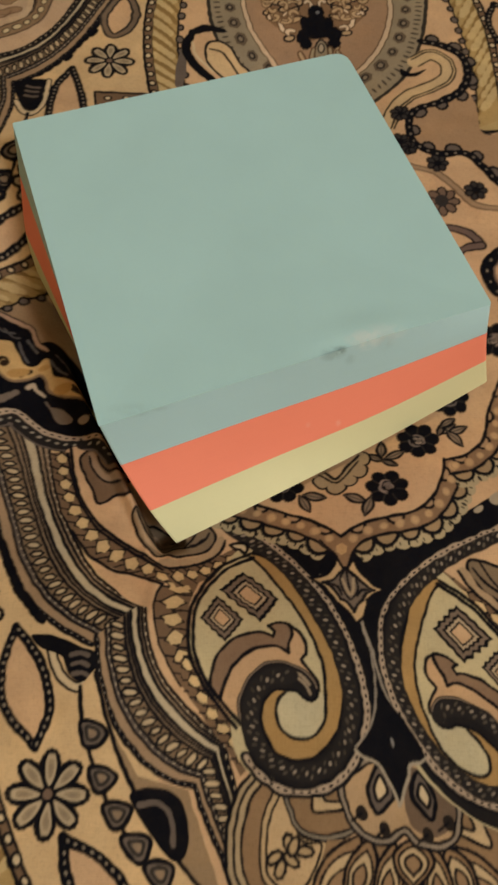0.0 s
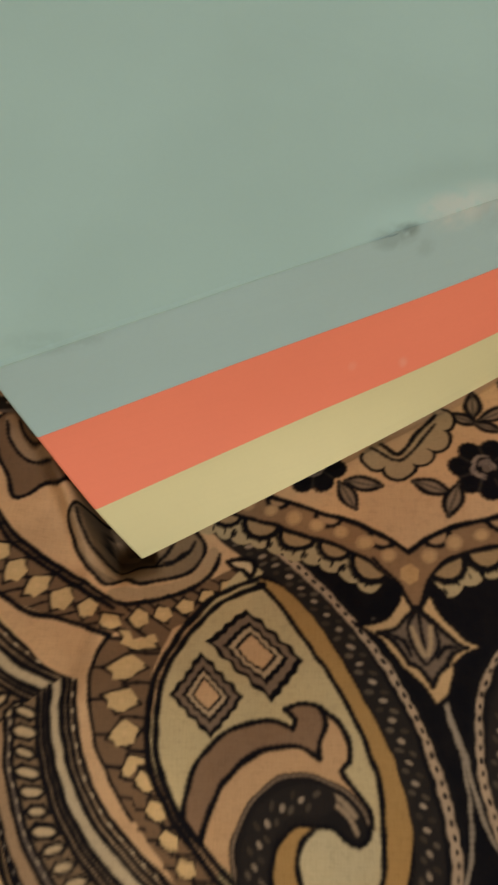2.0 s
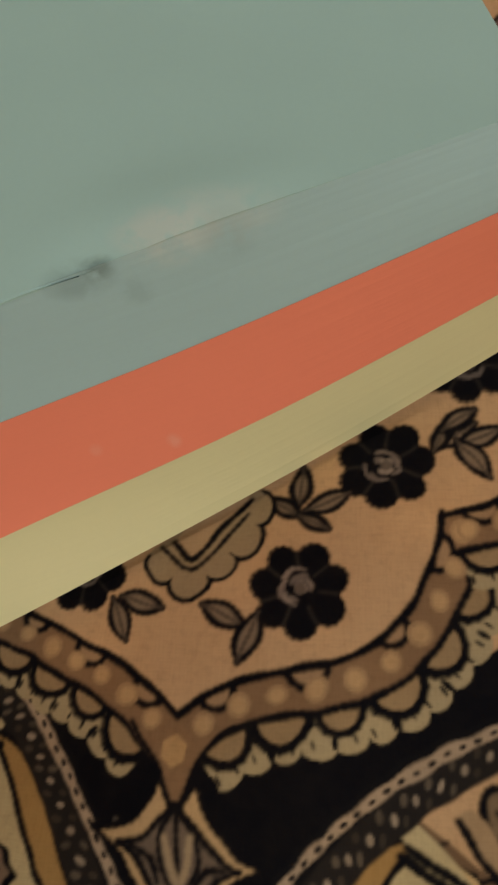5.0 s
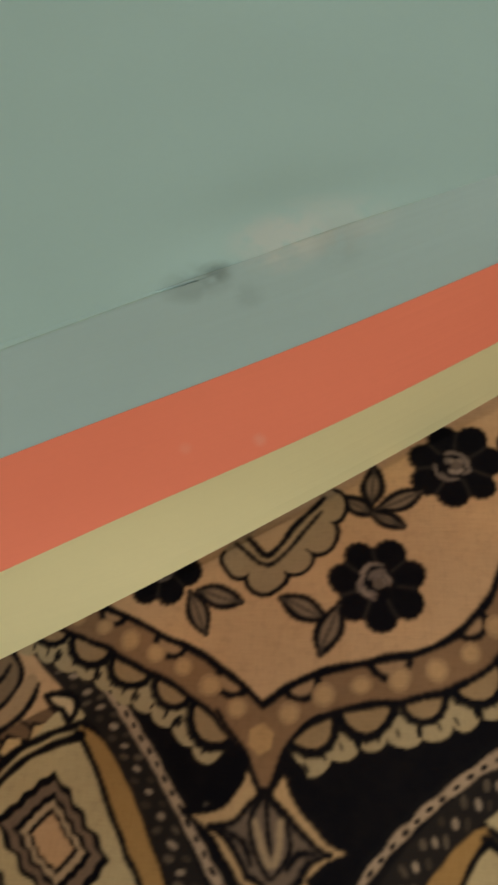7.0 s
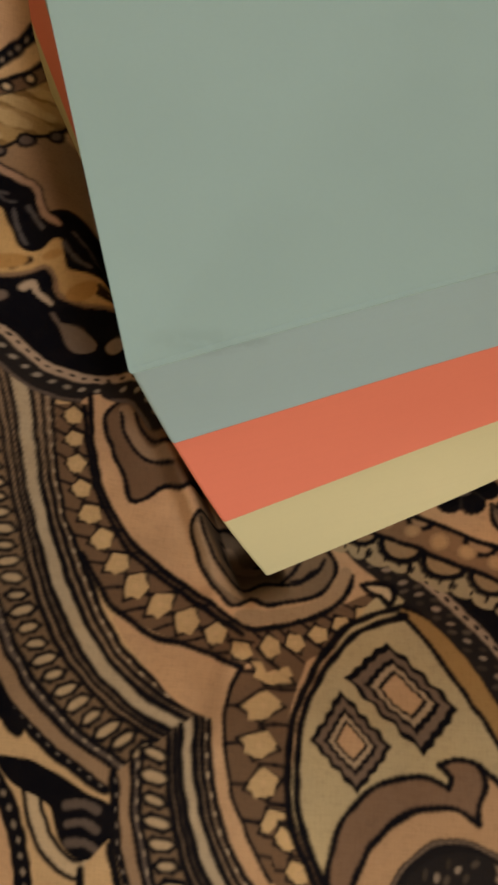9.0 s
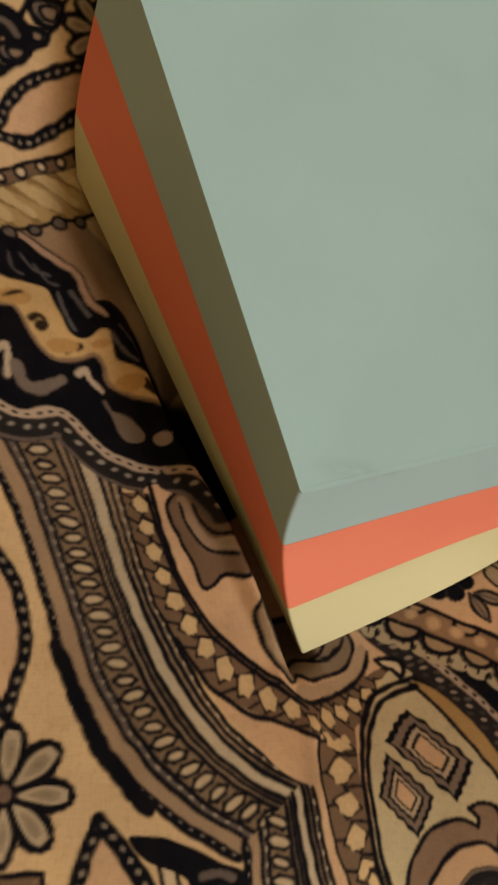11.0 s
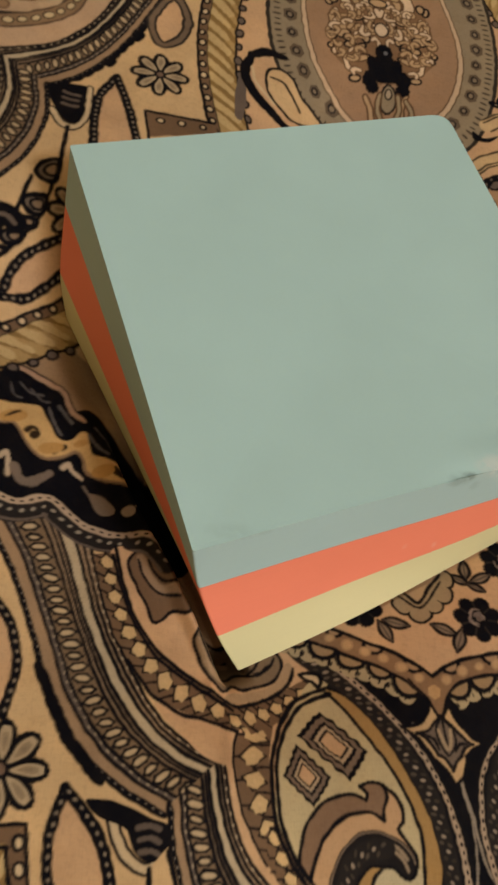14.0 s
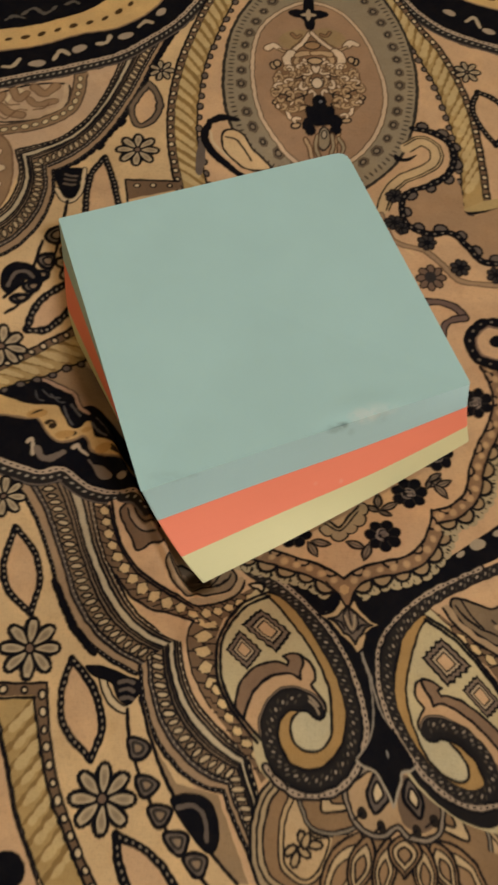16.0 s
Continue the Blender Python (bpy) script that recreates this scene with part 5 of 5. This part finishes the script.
MEDAL_AXIS = (-2.3, 143.5), np.array((-4.3, 170.5)) - np.array((-2.3, 143.5)), np.array((10.2, 144.7)) - np.array((-2.3, 143.5))


def curl_stroke(pts, width, colour):
    c = bend(pts)
    line(c, width + 0.75, DEEP)
    line(c, width, colour)


def ornament():
    """One half of the scrolled face in the medallion."""
    fill(bend([(-4.6, 172.4), (-8.2, 166.7), (-12.6, 162.9), (-15.9, 156.3), (-16.2, 148.1), (-14.8, 142.1), (-10.1, 138.8), (-5.9, 137.5), (-2.3, 137.8), (-2.9, 151.9)], True), (0.21, 0.125, 0.068))
    fill(bend([(-4.9, 173.8), (-9.0, 174.6), (-12.5, 173.0), (-14.8, 169.5), (-13.5, 166.7), (-10.0, 166.4), (-7.3, 169.4)], True), (0.31, 0.21, 0.105))
    for c, rx, ry, a in (((-16.2, 159.0), 0.9, 1.4, 0.3), ((-15.0, 160.0), 1.1, 1.3, 0.0), ((-12.6, 149.3), 2.0, 1.4, 0.2), ((-9.4, 151.6), 1.6, 1.3, 0.8), ((-7.0, 149.1), 1.1, 1.7, 0.2), ((-10.9, 146.3), 1.5, 1.0, 0.4),
                         ((-15.2, 148.3), 1.0, 1.5, 0.0), ((-8.2, 146.0), 1.5, 0.8, 0.5), ((-5.5, 151.8), 1.1, 1.1, 0.0), ((-14.5, 143.5), 1.1, 1.0, 0.3), ((-15.7, 144.8), 0.8, 0.8, 0.0), ((-13.5, 153.7), 1.4, 1.0, 0.9),
                         ((-8.8, 155.2), 1.5, 1.0, 0.4), ((-6.1, 154.5), 1.2, 1.6, -0.3), ((-9.4, 137.4), 1.5, 0.9, 0.2), ((-11.5, 148.1), 0.9, 1.1, 0.6), ((-7.4, 143.4), 1.6, 0.7, 0.2)):
        spot(c, rx, ry, a, BUFF, 0.5, 12)
    for pts, width, colour in (([(-18.0, 166.0), (-16.2, 167.2), (-14.5, 166.1)], 1.7, BONE), ([(-14.5, 165.7), (-12.4, 164.8), (-10.0, 166.4), (-6.8, 170.8)], 0.5, BUFF), ([(-10.4, 172.6), (-9.2, 171.2), (-7.6, 172.2)], 0.7, (0.24, 0.14, 0.07)), ([(-15.5, 154.2), (-14.7, 151.8), (-12.5, 151.3), (-10.9, 153.1)], 1.4, BUFF),
                               ([(-12.6, 142.8), (-10.1, 142.3), (-7.1, 143.2)], 1.1, BUFF), ([(-12.1, 142.4), (-11.3, 140.0), (-10.1, 139.2)], 1.0, BONE), ([(-6.5, 133.4), (-5.1, 130.8), (-4.5, 127.8)], 0.7, BUFF), ([(-4.8, 173.4), (-7.3, 168.9), (-10.8, 164.4)], 1.1, BONE),
                               ([(-10.7, 164.4), (-12.1, 162.0), (-11.4, 158.8), (-9.7, 157.5)], 2.0, BONE), ([(-8.8, 162.4), (-9.3, 160.7), (-7.6, 158.7)], 1.3, BUFF), ([(-8.9, 163.6), (-6.5, 164.6), (-3.7, 164.8)], 1.5, BUFF), ([(-6.7, 161.8), (-6.0, 159.3), (-4.7, 157.5), (-3.3, 157.1)], 1.3, BONE)):
        curl_stroke(pts, width, colour)


def tendrils():
    """Small packed curls between the large scrolls of the medallion."""
    rng = random.Random(11)
    for k in range(64):
        x, y = rng.uniform(-15.8, -3.6), rng.uniform(137.5, 160.5)
        if ((x + 3) / 13.5) ** 2 + ((y - 150) / 13.0) ** 2 > 1 or (x > -8.4 and y < 147):
            continue
        a, r = rng.uniform(0, 6.28), rng.uniform(0.7, 1.35)
        c = [(x + r * f * math.cos(a + g), y + r * f * math.sin(a + g)) for f, g in ((1.5, -0.7), (1.0, 0.4), (0.9, 1.6), (0.6, 2.8))]
        line(bend(c), 1.25, (0.12, 0.068, 0.034), 0.2)
        line(bend(c), 0.62, BONE if k % 3 == 0 else BUFF, 0.25)


mirrored(ornament, MEDAL_AXIS)
mirrored(tendrils, MEDAL_AXIS)
spot((-3.4, 161.5), 2.3, 1.4, 0.1, BUFF, 0.45)
spot((-4.2, 168.1), 2.6, 1.6, 0.1, (0.30, 0.18, 0.09), 0.4)
curl_stroke([(-3.8, 158.9), (-3.3, 157.1), (-2.4, 159.0)], 1.0, BONE)
spot((-2.9, 152.4), 1.7, 2.3, 0, BONE, 0.4)
star = (-5.2, 181.0)
for k, (ax, ay) in enumerate(((-11.3, 181.9), (-5.0, 189.8), (0.9, 181.8), (-4.6, 174.8))):
    a = math.atan2(ay - star[1], ax - star[0])
    r = math.hypot(ay - star[1], ax - star[0])
    spot((star[0] + 0.5 * r * math.cos(a), star[1] + 0.5 * r * math.sin(a)), 0.58 * r, 1.9, a, INK, 0, 10)
spot(star, 3.0, 3.0, 0.5, INK)
for a in (0.0, 1.57):
    spot(star, 2.6, 0.8, a, (0.40, 0.30, 0.19), 0, 8)
for c, rx, ry, a in (((-2.4, 145.4), 2.1, 2.4, 0), ((-2.3, 141.4), 2.7, 3.9, 0), ((-5.0, 141.6), 1.5, 2.2, 0.3), ((0.6, 141.6), 1.5, 2.2, -0.3), ((-5.7, 138.2), 1.5, 2.2, -0.4), ((2.3, 138.6), 1.9, 2.2, 0.5), ((-5.0, 135.9), 1.4, 1.4, 0.8), ((2.4, 135.6), 1.5, 1.6, -0.7), ((-1.8, 139.2), 4.0, 2.0, 0)):
    spot(c, rx, ry, a, INK, 0.4, 9)
spot((-2.1, 145.3), 0.6, 0.6, 0, (0.14, 0.14, 0.15))
spot((-1.0, 133.2), 1.9, 3.6, 0, (0.27, 0.215, 0.14), 0.5)
spot((-1.0, 134.5), 0.8, 1.3, 0, (0.40, 0.32, 0.22), 0.3)
for s in ([(-3.0, 134.3), (-3.3, 130.6), (-1.9, 126.8)], [(1.3, 134.0), (1.7, 130.2), (0.4, 126.5)], [(3.3, 133.0), (4.6, 129.8), (3.3, 126.0)]):
    curl_stroke(s, 0.6, (0.33, 0.26, 0.16))


# vines beside the medallion
def vine_left():
    line(bend([(-34.8, 136.0), (-36.3, 130.5), (-34.0, 125.1), (-29.0, 121.1), (-23.2, 118.4)]), 2.2, INK, 0.2)
    line(bend([(-34.8, 136.0), (-31.1, 137.9), (-26.9, 137.6)]), 2.0, INK, 0.2)
    line(bend([(-34.7, 132.4), (-33.3, 127.9), (-29.1, 124.0)]), 0.6, PALE)
    curl = bend([(-30.9, 132.4), (-28.1, 133.9), (-24.8, 132.5), (-22.5, 129.0), (-19.6, 127.0), (-16.5, 124.0), (-23.2, 122.1), (-27.4, 123.5), (-30.8, 127.0)], True)
    fill(curl, CREAM)
    loop(curl, 0.6, INK)
    line(bend([(-30.1, 131.0), (-26.7, 130.3), (-22.5, 125.0)]), 0.5, INK)


vine_left()
fill(bend([(-37.9, 128.2), (-36.2, 125.9), (-36.0, 121.1), (-36.9, 115.7), (-38.6, 117.5)], True), GREY)
ground = bend([(34.4, 118.5), (27.6, 115.0), (21.5, 111.6), (20.0, 103.6), (24.1, 98.4), (33.5, 98.0), (40.5, 88.8), (48.2, 88.2), (50.3, 107.0), (38.8, 104.6), (37.3, 114.9)], True)
fill(ground, (0.36, 0.225, 0.125))
hook = bend([(22.8, 128.6), (27.1, 131.2), (30.8, 128.7), (31.1, 123.9), (27.2, 120.3), (20.8, 117.1), (17.1, 112.9), (14.9, 106.6)])
line(hook, 3.6, (0.55, 0.39, 0.21))
for d in (-1.8, 1.0, 1.8):
    line(aside(hook, d), 0.45, (0.05, 0.035, 0.02))
fill(bend([(19.1, 126.5), (21.8, 124.8), (25.6, 126.1), (22.8, 123.6), (19.3, 124.1)], True), INK)
vine = bend([(24.6, 135.8), (30.7, 134.5), (35.4, 130.4), (36.2, 124.1), (33.6, 118.4), (27.6, 114.6), (22.1, 112.2), (20.1, 107.0), (21.4, 101.1), (26.4, 98.0), (33.5, 98.2), (37.5, 93.8), (41.3, 89.0), (48.3, 88.5)])
beads(aside(vine, 1.3), 6.0, 1.7, 1.5, GREY, 0.6)
line(vine, 1.9, INK, 0.15)
beads(vine, 2.3, 0.4, 0.3, (0.16, 0.13, 0.10))
stem = bend([(14.3, 105.0), (16.5, 97.0), (19.5, 94.2), (25.6, 92.3), (30.3, 87.6), (34.1, 83.0), (39.8, 81.7), (47.5, 81.6)])
line(stem, 1.7, BROWN)
line(stem, 0.9, (0.33, 0.22, 0.13))
for c, r in (((18.3, 111.2), 2.4), ((17.6, 101.8), 2.6), ((26.4, 95.0), 2.7), ((34.9, 86.8), 2.9), ((44.5, 84.7), 2.6), ((19.8, 99.7), 1.8)):
    bunch = motif("berry_motif")
    spot(c, 0.7 * r, 0.7 * r, 0, INK, 0, 12, bunch)
    for k in range(7):
        a = k * 0.9
        spot((c[0] + 0.62 * r * math.cos(a), c[1] + 0.62 * r * math.sin(a)), 1.0, 0.9, a, (0.035, 0.03, 0.028), 0.35, 9, bunch)
blossom = motif("flower_motif")
for k in range(8):
    a = k * 0.785
    c = (26.8, 83.7)
    spot((c[0] + 2.6 * math.cos(a), c[1] + 2.6 * math.sin(a)), 1.5, 1.1, a, (0.17, 0.11, 0.075), 0.35, 10, blossom)
spot((26.6, 84.0), 1.7, 1.7, 0, (0.035, 0.03, 0.028))
for s in ([(22.8, 76.2), (28.1, 76.2), (32.5, 74.5), (35.1, 71.6)], [(35.1, 71.3), (31.5, 70.7), (29.6, 69.1), (28.9, 66.2)]):
    line(bend(s), 2.2, INK)
    line(bend(s), 1.3, (0.15, 0.10, 0.08))
curl = bend([(46.2, 69.4), (40.6, 70.2), (36.6, 67.2), (35.7, 64.0), (37.4, 59.5), (42.1, 57.2), (47.8, 56.8)])
line(aside(curl, 1.4), 1.0, (0.2, 0.13, 0.09))
line(curl, 2.5, INK, 0.15)
beads(curl, 3.0, 0.4, 0.3, (0.2, 0.16, 0.12))
spot((42.8, 64.3), 2.2, 1.8, 0.2, INK)

# beyond the part that is drawn piece by piece the print goes on, turned over like the real repeat
def turned_over(g, lo, hi):
    period = 2 * (hi - lo)
    f = np.mod(g - lo, period)
    return np.searchsorted(g, np.clip(lo + np.where(f > hi - lo, period - f, f), lo, hi - 0.5) - 1e-6)


def sampled(x, y):
    """The canvas between its grid points."""
    i, j = np.clip(np.searchsorted(GX, x) - 1, 0, len(GX) - 2), np.clip(np.searchsorted(GY, y) - 1, 0, len(GY) - 2)
    f, g = ((x - GX[i]) / (GX[i + 1] - GX[i]))[..., None], ((y - GY[j]) / (GY[j + 1] - GY[j]))[..., None]
    f, g = np.clip(f, 0, 1), np.clip(g, 0, 1)
    return (CANVAS[j, i] * (1 - f) + CANVAS[j, i + 1] * f) * (1 - g) + (CANVAS[j + 1, i] * (1 - f) + CANVAS[j + 1, i + 1] * f) * g


# a hand-drawn tremble of the printed outlines
wx, wy = np.meshgrid(GX, GY)
tx = 0.07 * np.sin(0.9 * wx + 1.7 * np.sin(0.7 * wy)) + 0.04 * np.sin(1.9 * wy + 2.0 * np.sin(0.9 * wx))
ty = 0.07 * np.sin(1.0 * wy + 1.9 * np.sin(0.6 * wx)) + 0.04 * np.sin(1.7 * wx + 1.6 * np.sin(0.8 * wy))
CANVAS = sampled(wx + tx, wy + ty) * np.array((1.03, 0.98, 0.96))
jx, jy = turned_over(GX, -112.0, 66.0), turned_over(GY, -74.0, 194.0)
CANVAS = CANVAS[jy][:, jx]
PATCH = np.where((np.abs(GX + 23) < 89)[None, :] & (np.abs(GY - 60) < 134)[:, None], PATCH, 0)


def cover():
    """The bedspread, one sheet cut along its printed motifs so that each motif is a part."""
    nx, ny = len(GX), len(GY)
    xs, ys = np.meshgrid(GX, GY)
    co = (np.stack([xs, ys, lie(xs, ys)], -1).reshape(-1, 3) / 1000.0).astype(np.float32)
    k = np.arange(nx * ny).reshape(ny, nx)
    quads = np.stack([k[:-1, :-1], k[:-1, 1:], k[1:, 1:], k[1:, :-1]], -1).reshape(-1, 4)
    which = PATCH[:-1, :-1].ravel()
    rgba = np.ones((nx * ny, 4), dtype=np.float32)
    rgba[:, :3] = CANVAS.reshape(-1, 3)
    cotton = printed_cloth()
    sizes = np.bincount(which, minlength=len(PATCHES))
    small = sizes < 60
    which = np.where(small[which], 0, which)
    root = None
    for n, name in enumerate(PATCHES):
        mine = quads[which == n]
        if not len(mine):
            continue
        used, index = np.unique(mine, return_inverse=True)
        me = bpy.data.meshes.new(name)
        me.vertices.add(len(used))
        me.vertices.foreach_set("co", co[used].ravel())
        me.loops.add(mine.size)
        me.loops.foreach_set("vertex_index", index.ravel().astype(np.int32))
        me.polygons.add(len(mine))
        me.polygons.foreach_set("loop_start", np.arange(0, mine.size, 4, dtype=np.int32))
        me.polygons.foreach_set("use_smooth", np.ones(len(mine), dtype=bool))
        me.update(calc_edges=True)
        ink = me.color_attributes.new("print", "FLOAT_COLOR", "POINT")
        ink.data.foreach_set("color", rgba[used].ravel())
        me.materials.append(cotton)
        if root is None:
            root = tagged(new("bedspread", me), "tan and black paisley printed cotton bedspread with soft dents", "bedspread")
        else:
            ob = new(name, me)
            ob.parent = root
            tagged(ob, MOTIFS.get(name, ""))


MOTIFS = {
    "flower_motif": "printed round flower with pale petals and black outlines", "pointed_oval_motif": "printed pointed oval with beaded black rim",
    "striped_border": "printed brown and black stripes with a chain of pale beads", "black_border": "printed black border with pale commas",
    "spotted_strip": "printed golden strip with dark spots", "rope_band": "printed yellow rope band with pearls", "paisley_drop": "printed curled paisley drop in ochre and olive",
    "rose_motif": "printed black rose", "medallion": "printed grey and brown oval medallion", "lozenge_ribbon": "printed brown ribbon of cream lozenges",
    "cartouche_field": "plain pinkish tan printed field", "black_ground": "printed solid black ground", "tulip_motif": "printed pale tulip tip", "leaf_motif": "printed small grey leaf",
    "cartouche_rim": "printed brown rim with pale dots", "petal_motif": "printed brown and cream petal", "scale_motif": "printed dark scale", "berry_motif": "printed black berries",
}
cover()
mattress = box("mattress", (-0.52, -0.49, FLOOR), (0.48, 0.61, -0.0205), ticking, None, 0.05)
tagged(mattress, "thick pale mattress under the printed bedspread", "mattress")

# ---- the block of sticky notes ----
# corners of the sheets in millimetres at the top, at both colour changes and at the bottom
LEFT_FRONT = [(-45.9, 13.2, 19.7), (-42.8, 9.9, 8.4), (-37.6, 4.4, -1.6), (-32.5, -0.1, -8.2)]
FRONT_A = [(-22.1, 21.6, 21.8), (-19.7, 18.4, 11.5), (-15.2, 14.6, 1.0), (-10.6, 10.7, -4.5)]
FRONT_B = [(2.6, 29.1, 24.8), (4.3, 26.8, 14.9), (8.0, 24.5, 4.7), (11.6, 23.2, -3.7)]
RIGHT_FRONT = [(26.4, 38.0, 25.0), (27.2, 35.4, 19.1), (30.0, 35.3, 8.9), (32.8, 35.3, -0.1)]
LEFT_BACK = [(-71.1, 85.6, 17.3), (-71.2, 80.8, 7.1), (-71.0, 72.7, -3.3), (-69.0, 66.7, -9.8)]
RIGHT_BACK = [(1.4, 108.0, 19.9), (0.4, 105.0, 11.0), (-1.2, 102.5, 3.0), (-3.1, 101.0, -4.0)]


def spline(points, s):
    """Catmull-Rom through points; s from 0 to len - 1."""
    p = [Vector(q) for q in points]
    k = min(int(s), len(p) - 2)
    f = s - k
    a, b, c, d = p[max(k - 1, 0)], p[k], p[k + 1], p[min(k + 2, len(p) - 1)]
    return 0.5 * (2 * b + (c - a) * f + (2 * a - 5 * b + 4 * c - d) * f * f + (3 * b - a - 3 * c + d) * f ** 3)


def sheet_ring(s, n=24):
    """Outline of the sheet at height s (0 top, 3 bottom); the front edge sags a little."""
    lf, fa, fb, rf, rb, lb = (spline(q, s) for q in (LEFT_FRONT, FRONT_A, FRONT_B, RIGHT_FRONT, RIGHT_BACK, LEFT_BACK))
    front = [lf, fa, fb, rf]
    sides = [[spline(front, 3 * i / n) for i in range(n + 1)]]
    sides += [[a.lerp(b, i / n) for i in range(n + 1)] for a, b in ((rf, rb), (rb, lb), (lb, lf))]
    ring = []
    for k, side in enumerate(sides):
        r0, r1 = CORNERS[k], CORNERS[(k + 1) % 4]
        corner, after = side[-1], sides[(k + 1) % 4]
        skip0, skip1 = math.ceil(r0 * n / 76), math.ceil(r1 * n / 76)
        ring += side[skip0 : len(side) - skip1]
        a, b = corner + (side[-2] - corner).normalized() * r1, corner + (after[1] - corner).normalized() * r1
        for i in range(5):
            u = i / 4
            ring.append(a * (1 - u) ** 2 + corner * 2 * u * (1 - u) + b * u * u)
    return ring


# how far each corner of the sheets is rounded: left front, right front, right back, left back
CORNERS = [0.5, 0.9, 3.4, 0.5]


def block(name, s0, s1, levels, mat, parent, label, jitter, cap_top, cap_bottom):
    rng = random.Random(name)
    bm = bmesh.new()
    rings = []
    heights = [s0 + (s1 - s0) * i / levels for i in range(levels + 1)]
    for i, s in enumerate(heights):
        dx, dy = rng.gauss(0, jitter), rng.gauss(0, jitter)
        outline = sheet_ring(s)
        rings.append([bm.verts.new(Vector((p.x + dx, p.y + dy, p.z)) / 1000) for p in outline])
    m = len(rings[0])
    for a, b in zip(rings, rings[1:]):
        for i in range(m):
            bm.faces.new((a[i], a[(i + 1) % m], b[(i + 1) % m], b[i]))
    for ring, wanted in ((rings[0], cap_top), (rings[-1], cap_bottom)):
        if wanted:
            bm.faces.new(ring)
    return part(name, bm, mat, parent, label)


def lip(p):
    """How far the uppermost notes stick out over the front edge, most at the corner that curls."""
    out = 0.58 * min(max((1.0 - p.x) / 26, 0), 1)
    front = min(max((14.0 + 0.43 * (p.x + 45.9) + 3.0 - p.y) / 3.0, 0), 1)
    return Vector((0.31, -0.95, 0.0)) * out * front


def top_note(parent):
    """The uppermost sheets: a gently curved square with a lifted fold and a dent at its front edge, and a thin lip."""
    ring = sheet_ring(0.0)
    bm = bmesh.new()
    middle = sum(ring, Vector()) / len(ring)
    rows = 44
    levels = [[bm.verts.new((p + Vector((0, 0, -0.32))) / 1000) for p in ring],
              [bm.verts.new((p + lip(p) + Vector((0, 0, -0.22))) / 1000) for p in ring]]
    for k in range(rows + 1):
        u = 1 - k / rows
        row = []
        for p in ring:
            q = middle.lerp(p + lip(p), u)
            fold = 0.75 * math.exp(-((q.x - 4.0) ** 2 / 40 + (q.y - 31.5) ** 2 / 10))
            dent = -0.45 * math.exp(-((q.x + 2.6) ** 2 / 6 + (q.y - 27.6) ** 2 / 3))
            sag = -0.5 * (1 - u ** 2) * u
            row.append(bm.verts.new(Vector((q.x, q.y, q.z + (0.05 + fold) * (1 - u ** 14) + dent + fold * 0.45 * u ** 14 + sag)) / 1000))
        levels.append(row)
    n = len(ring)
    for a, b in zip(levels[:-1], levels[1:-1]):
        for i in range(n):
            bm.faces.new((a[i], a[(i + 1) % n], b[(i + 1) % n], b[i]))
    tip = bm.verts.new(middle / 1000 + Vector((0, 0, 0.00006)))
    for i in range(n):
        bm.faces.new((levels[-2][i], levels[-2][(i + 1) % n], tip))
    for v in levels[-1]:
        bm.verts.remove(v)
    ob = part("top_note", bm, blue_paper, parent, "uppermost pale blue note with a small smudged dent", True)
    ob.data.set_sharp_from_angle(angle=0.7)
    return ob


pad = new("sticky_note_pad")
tagged(pad, "leaning block of blue, orange and yellow sticky notes on bedspread", "sticky notes")
block("blue_layer", 0.0, 1.0, 20, blue_edge, pad, "blue notes with greyish cut edges", 0.006, False, False)
block("orange_layer", 1.0, 2.0, 20, orange_edge, pad, "bright coral orange notes", 0.006, False, False)
block("yellow_layer", 2.0, 3.0, 16, yellow_edge, pad, "pale yellow notes at the bottom", 0.006, False, True)
top_note(pad)
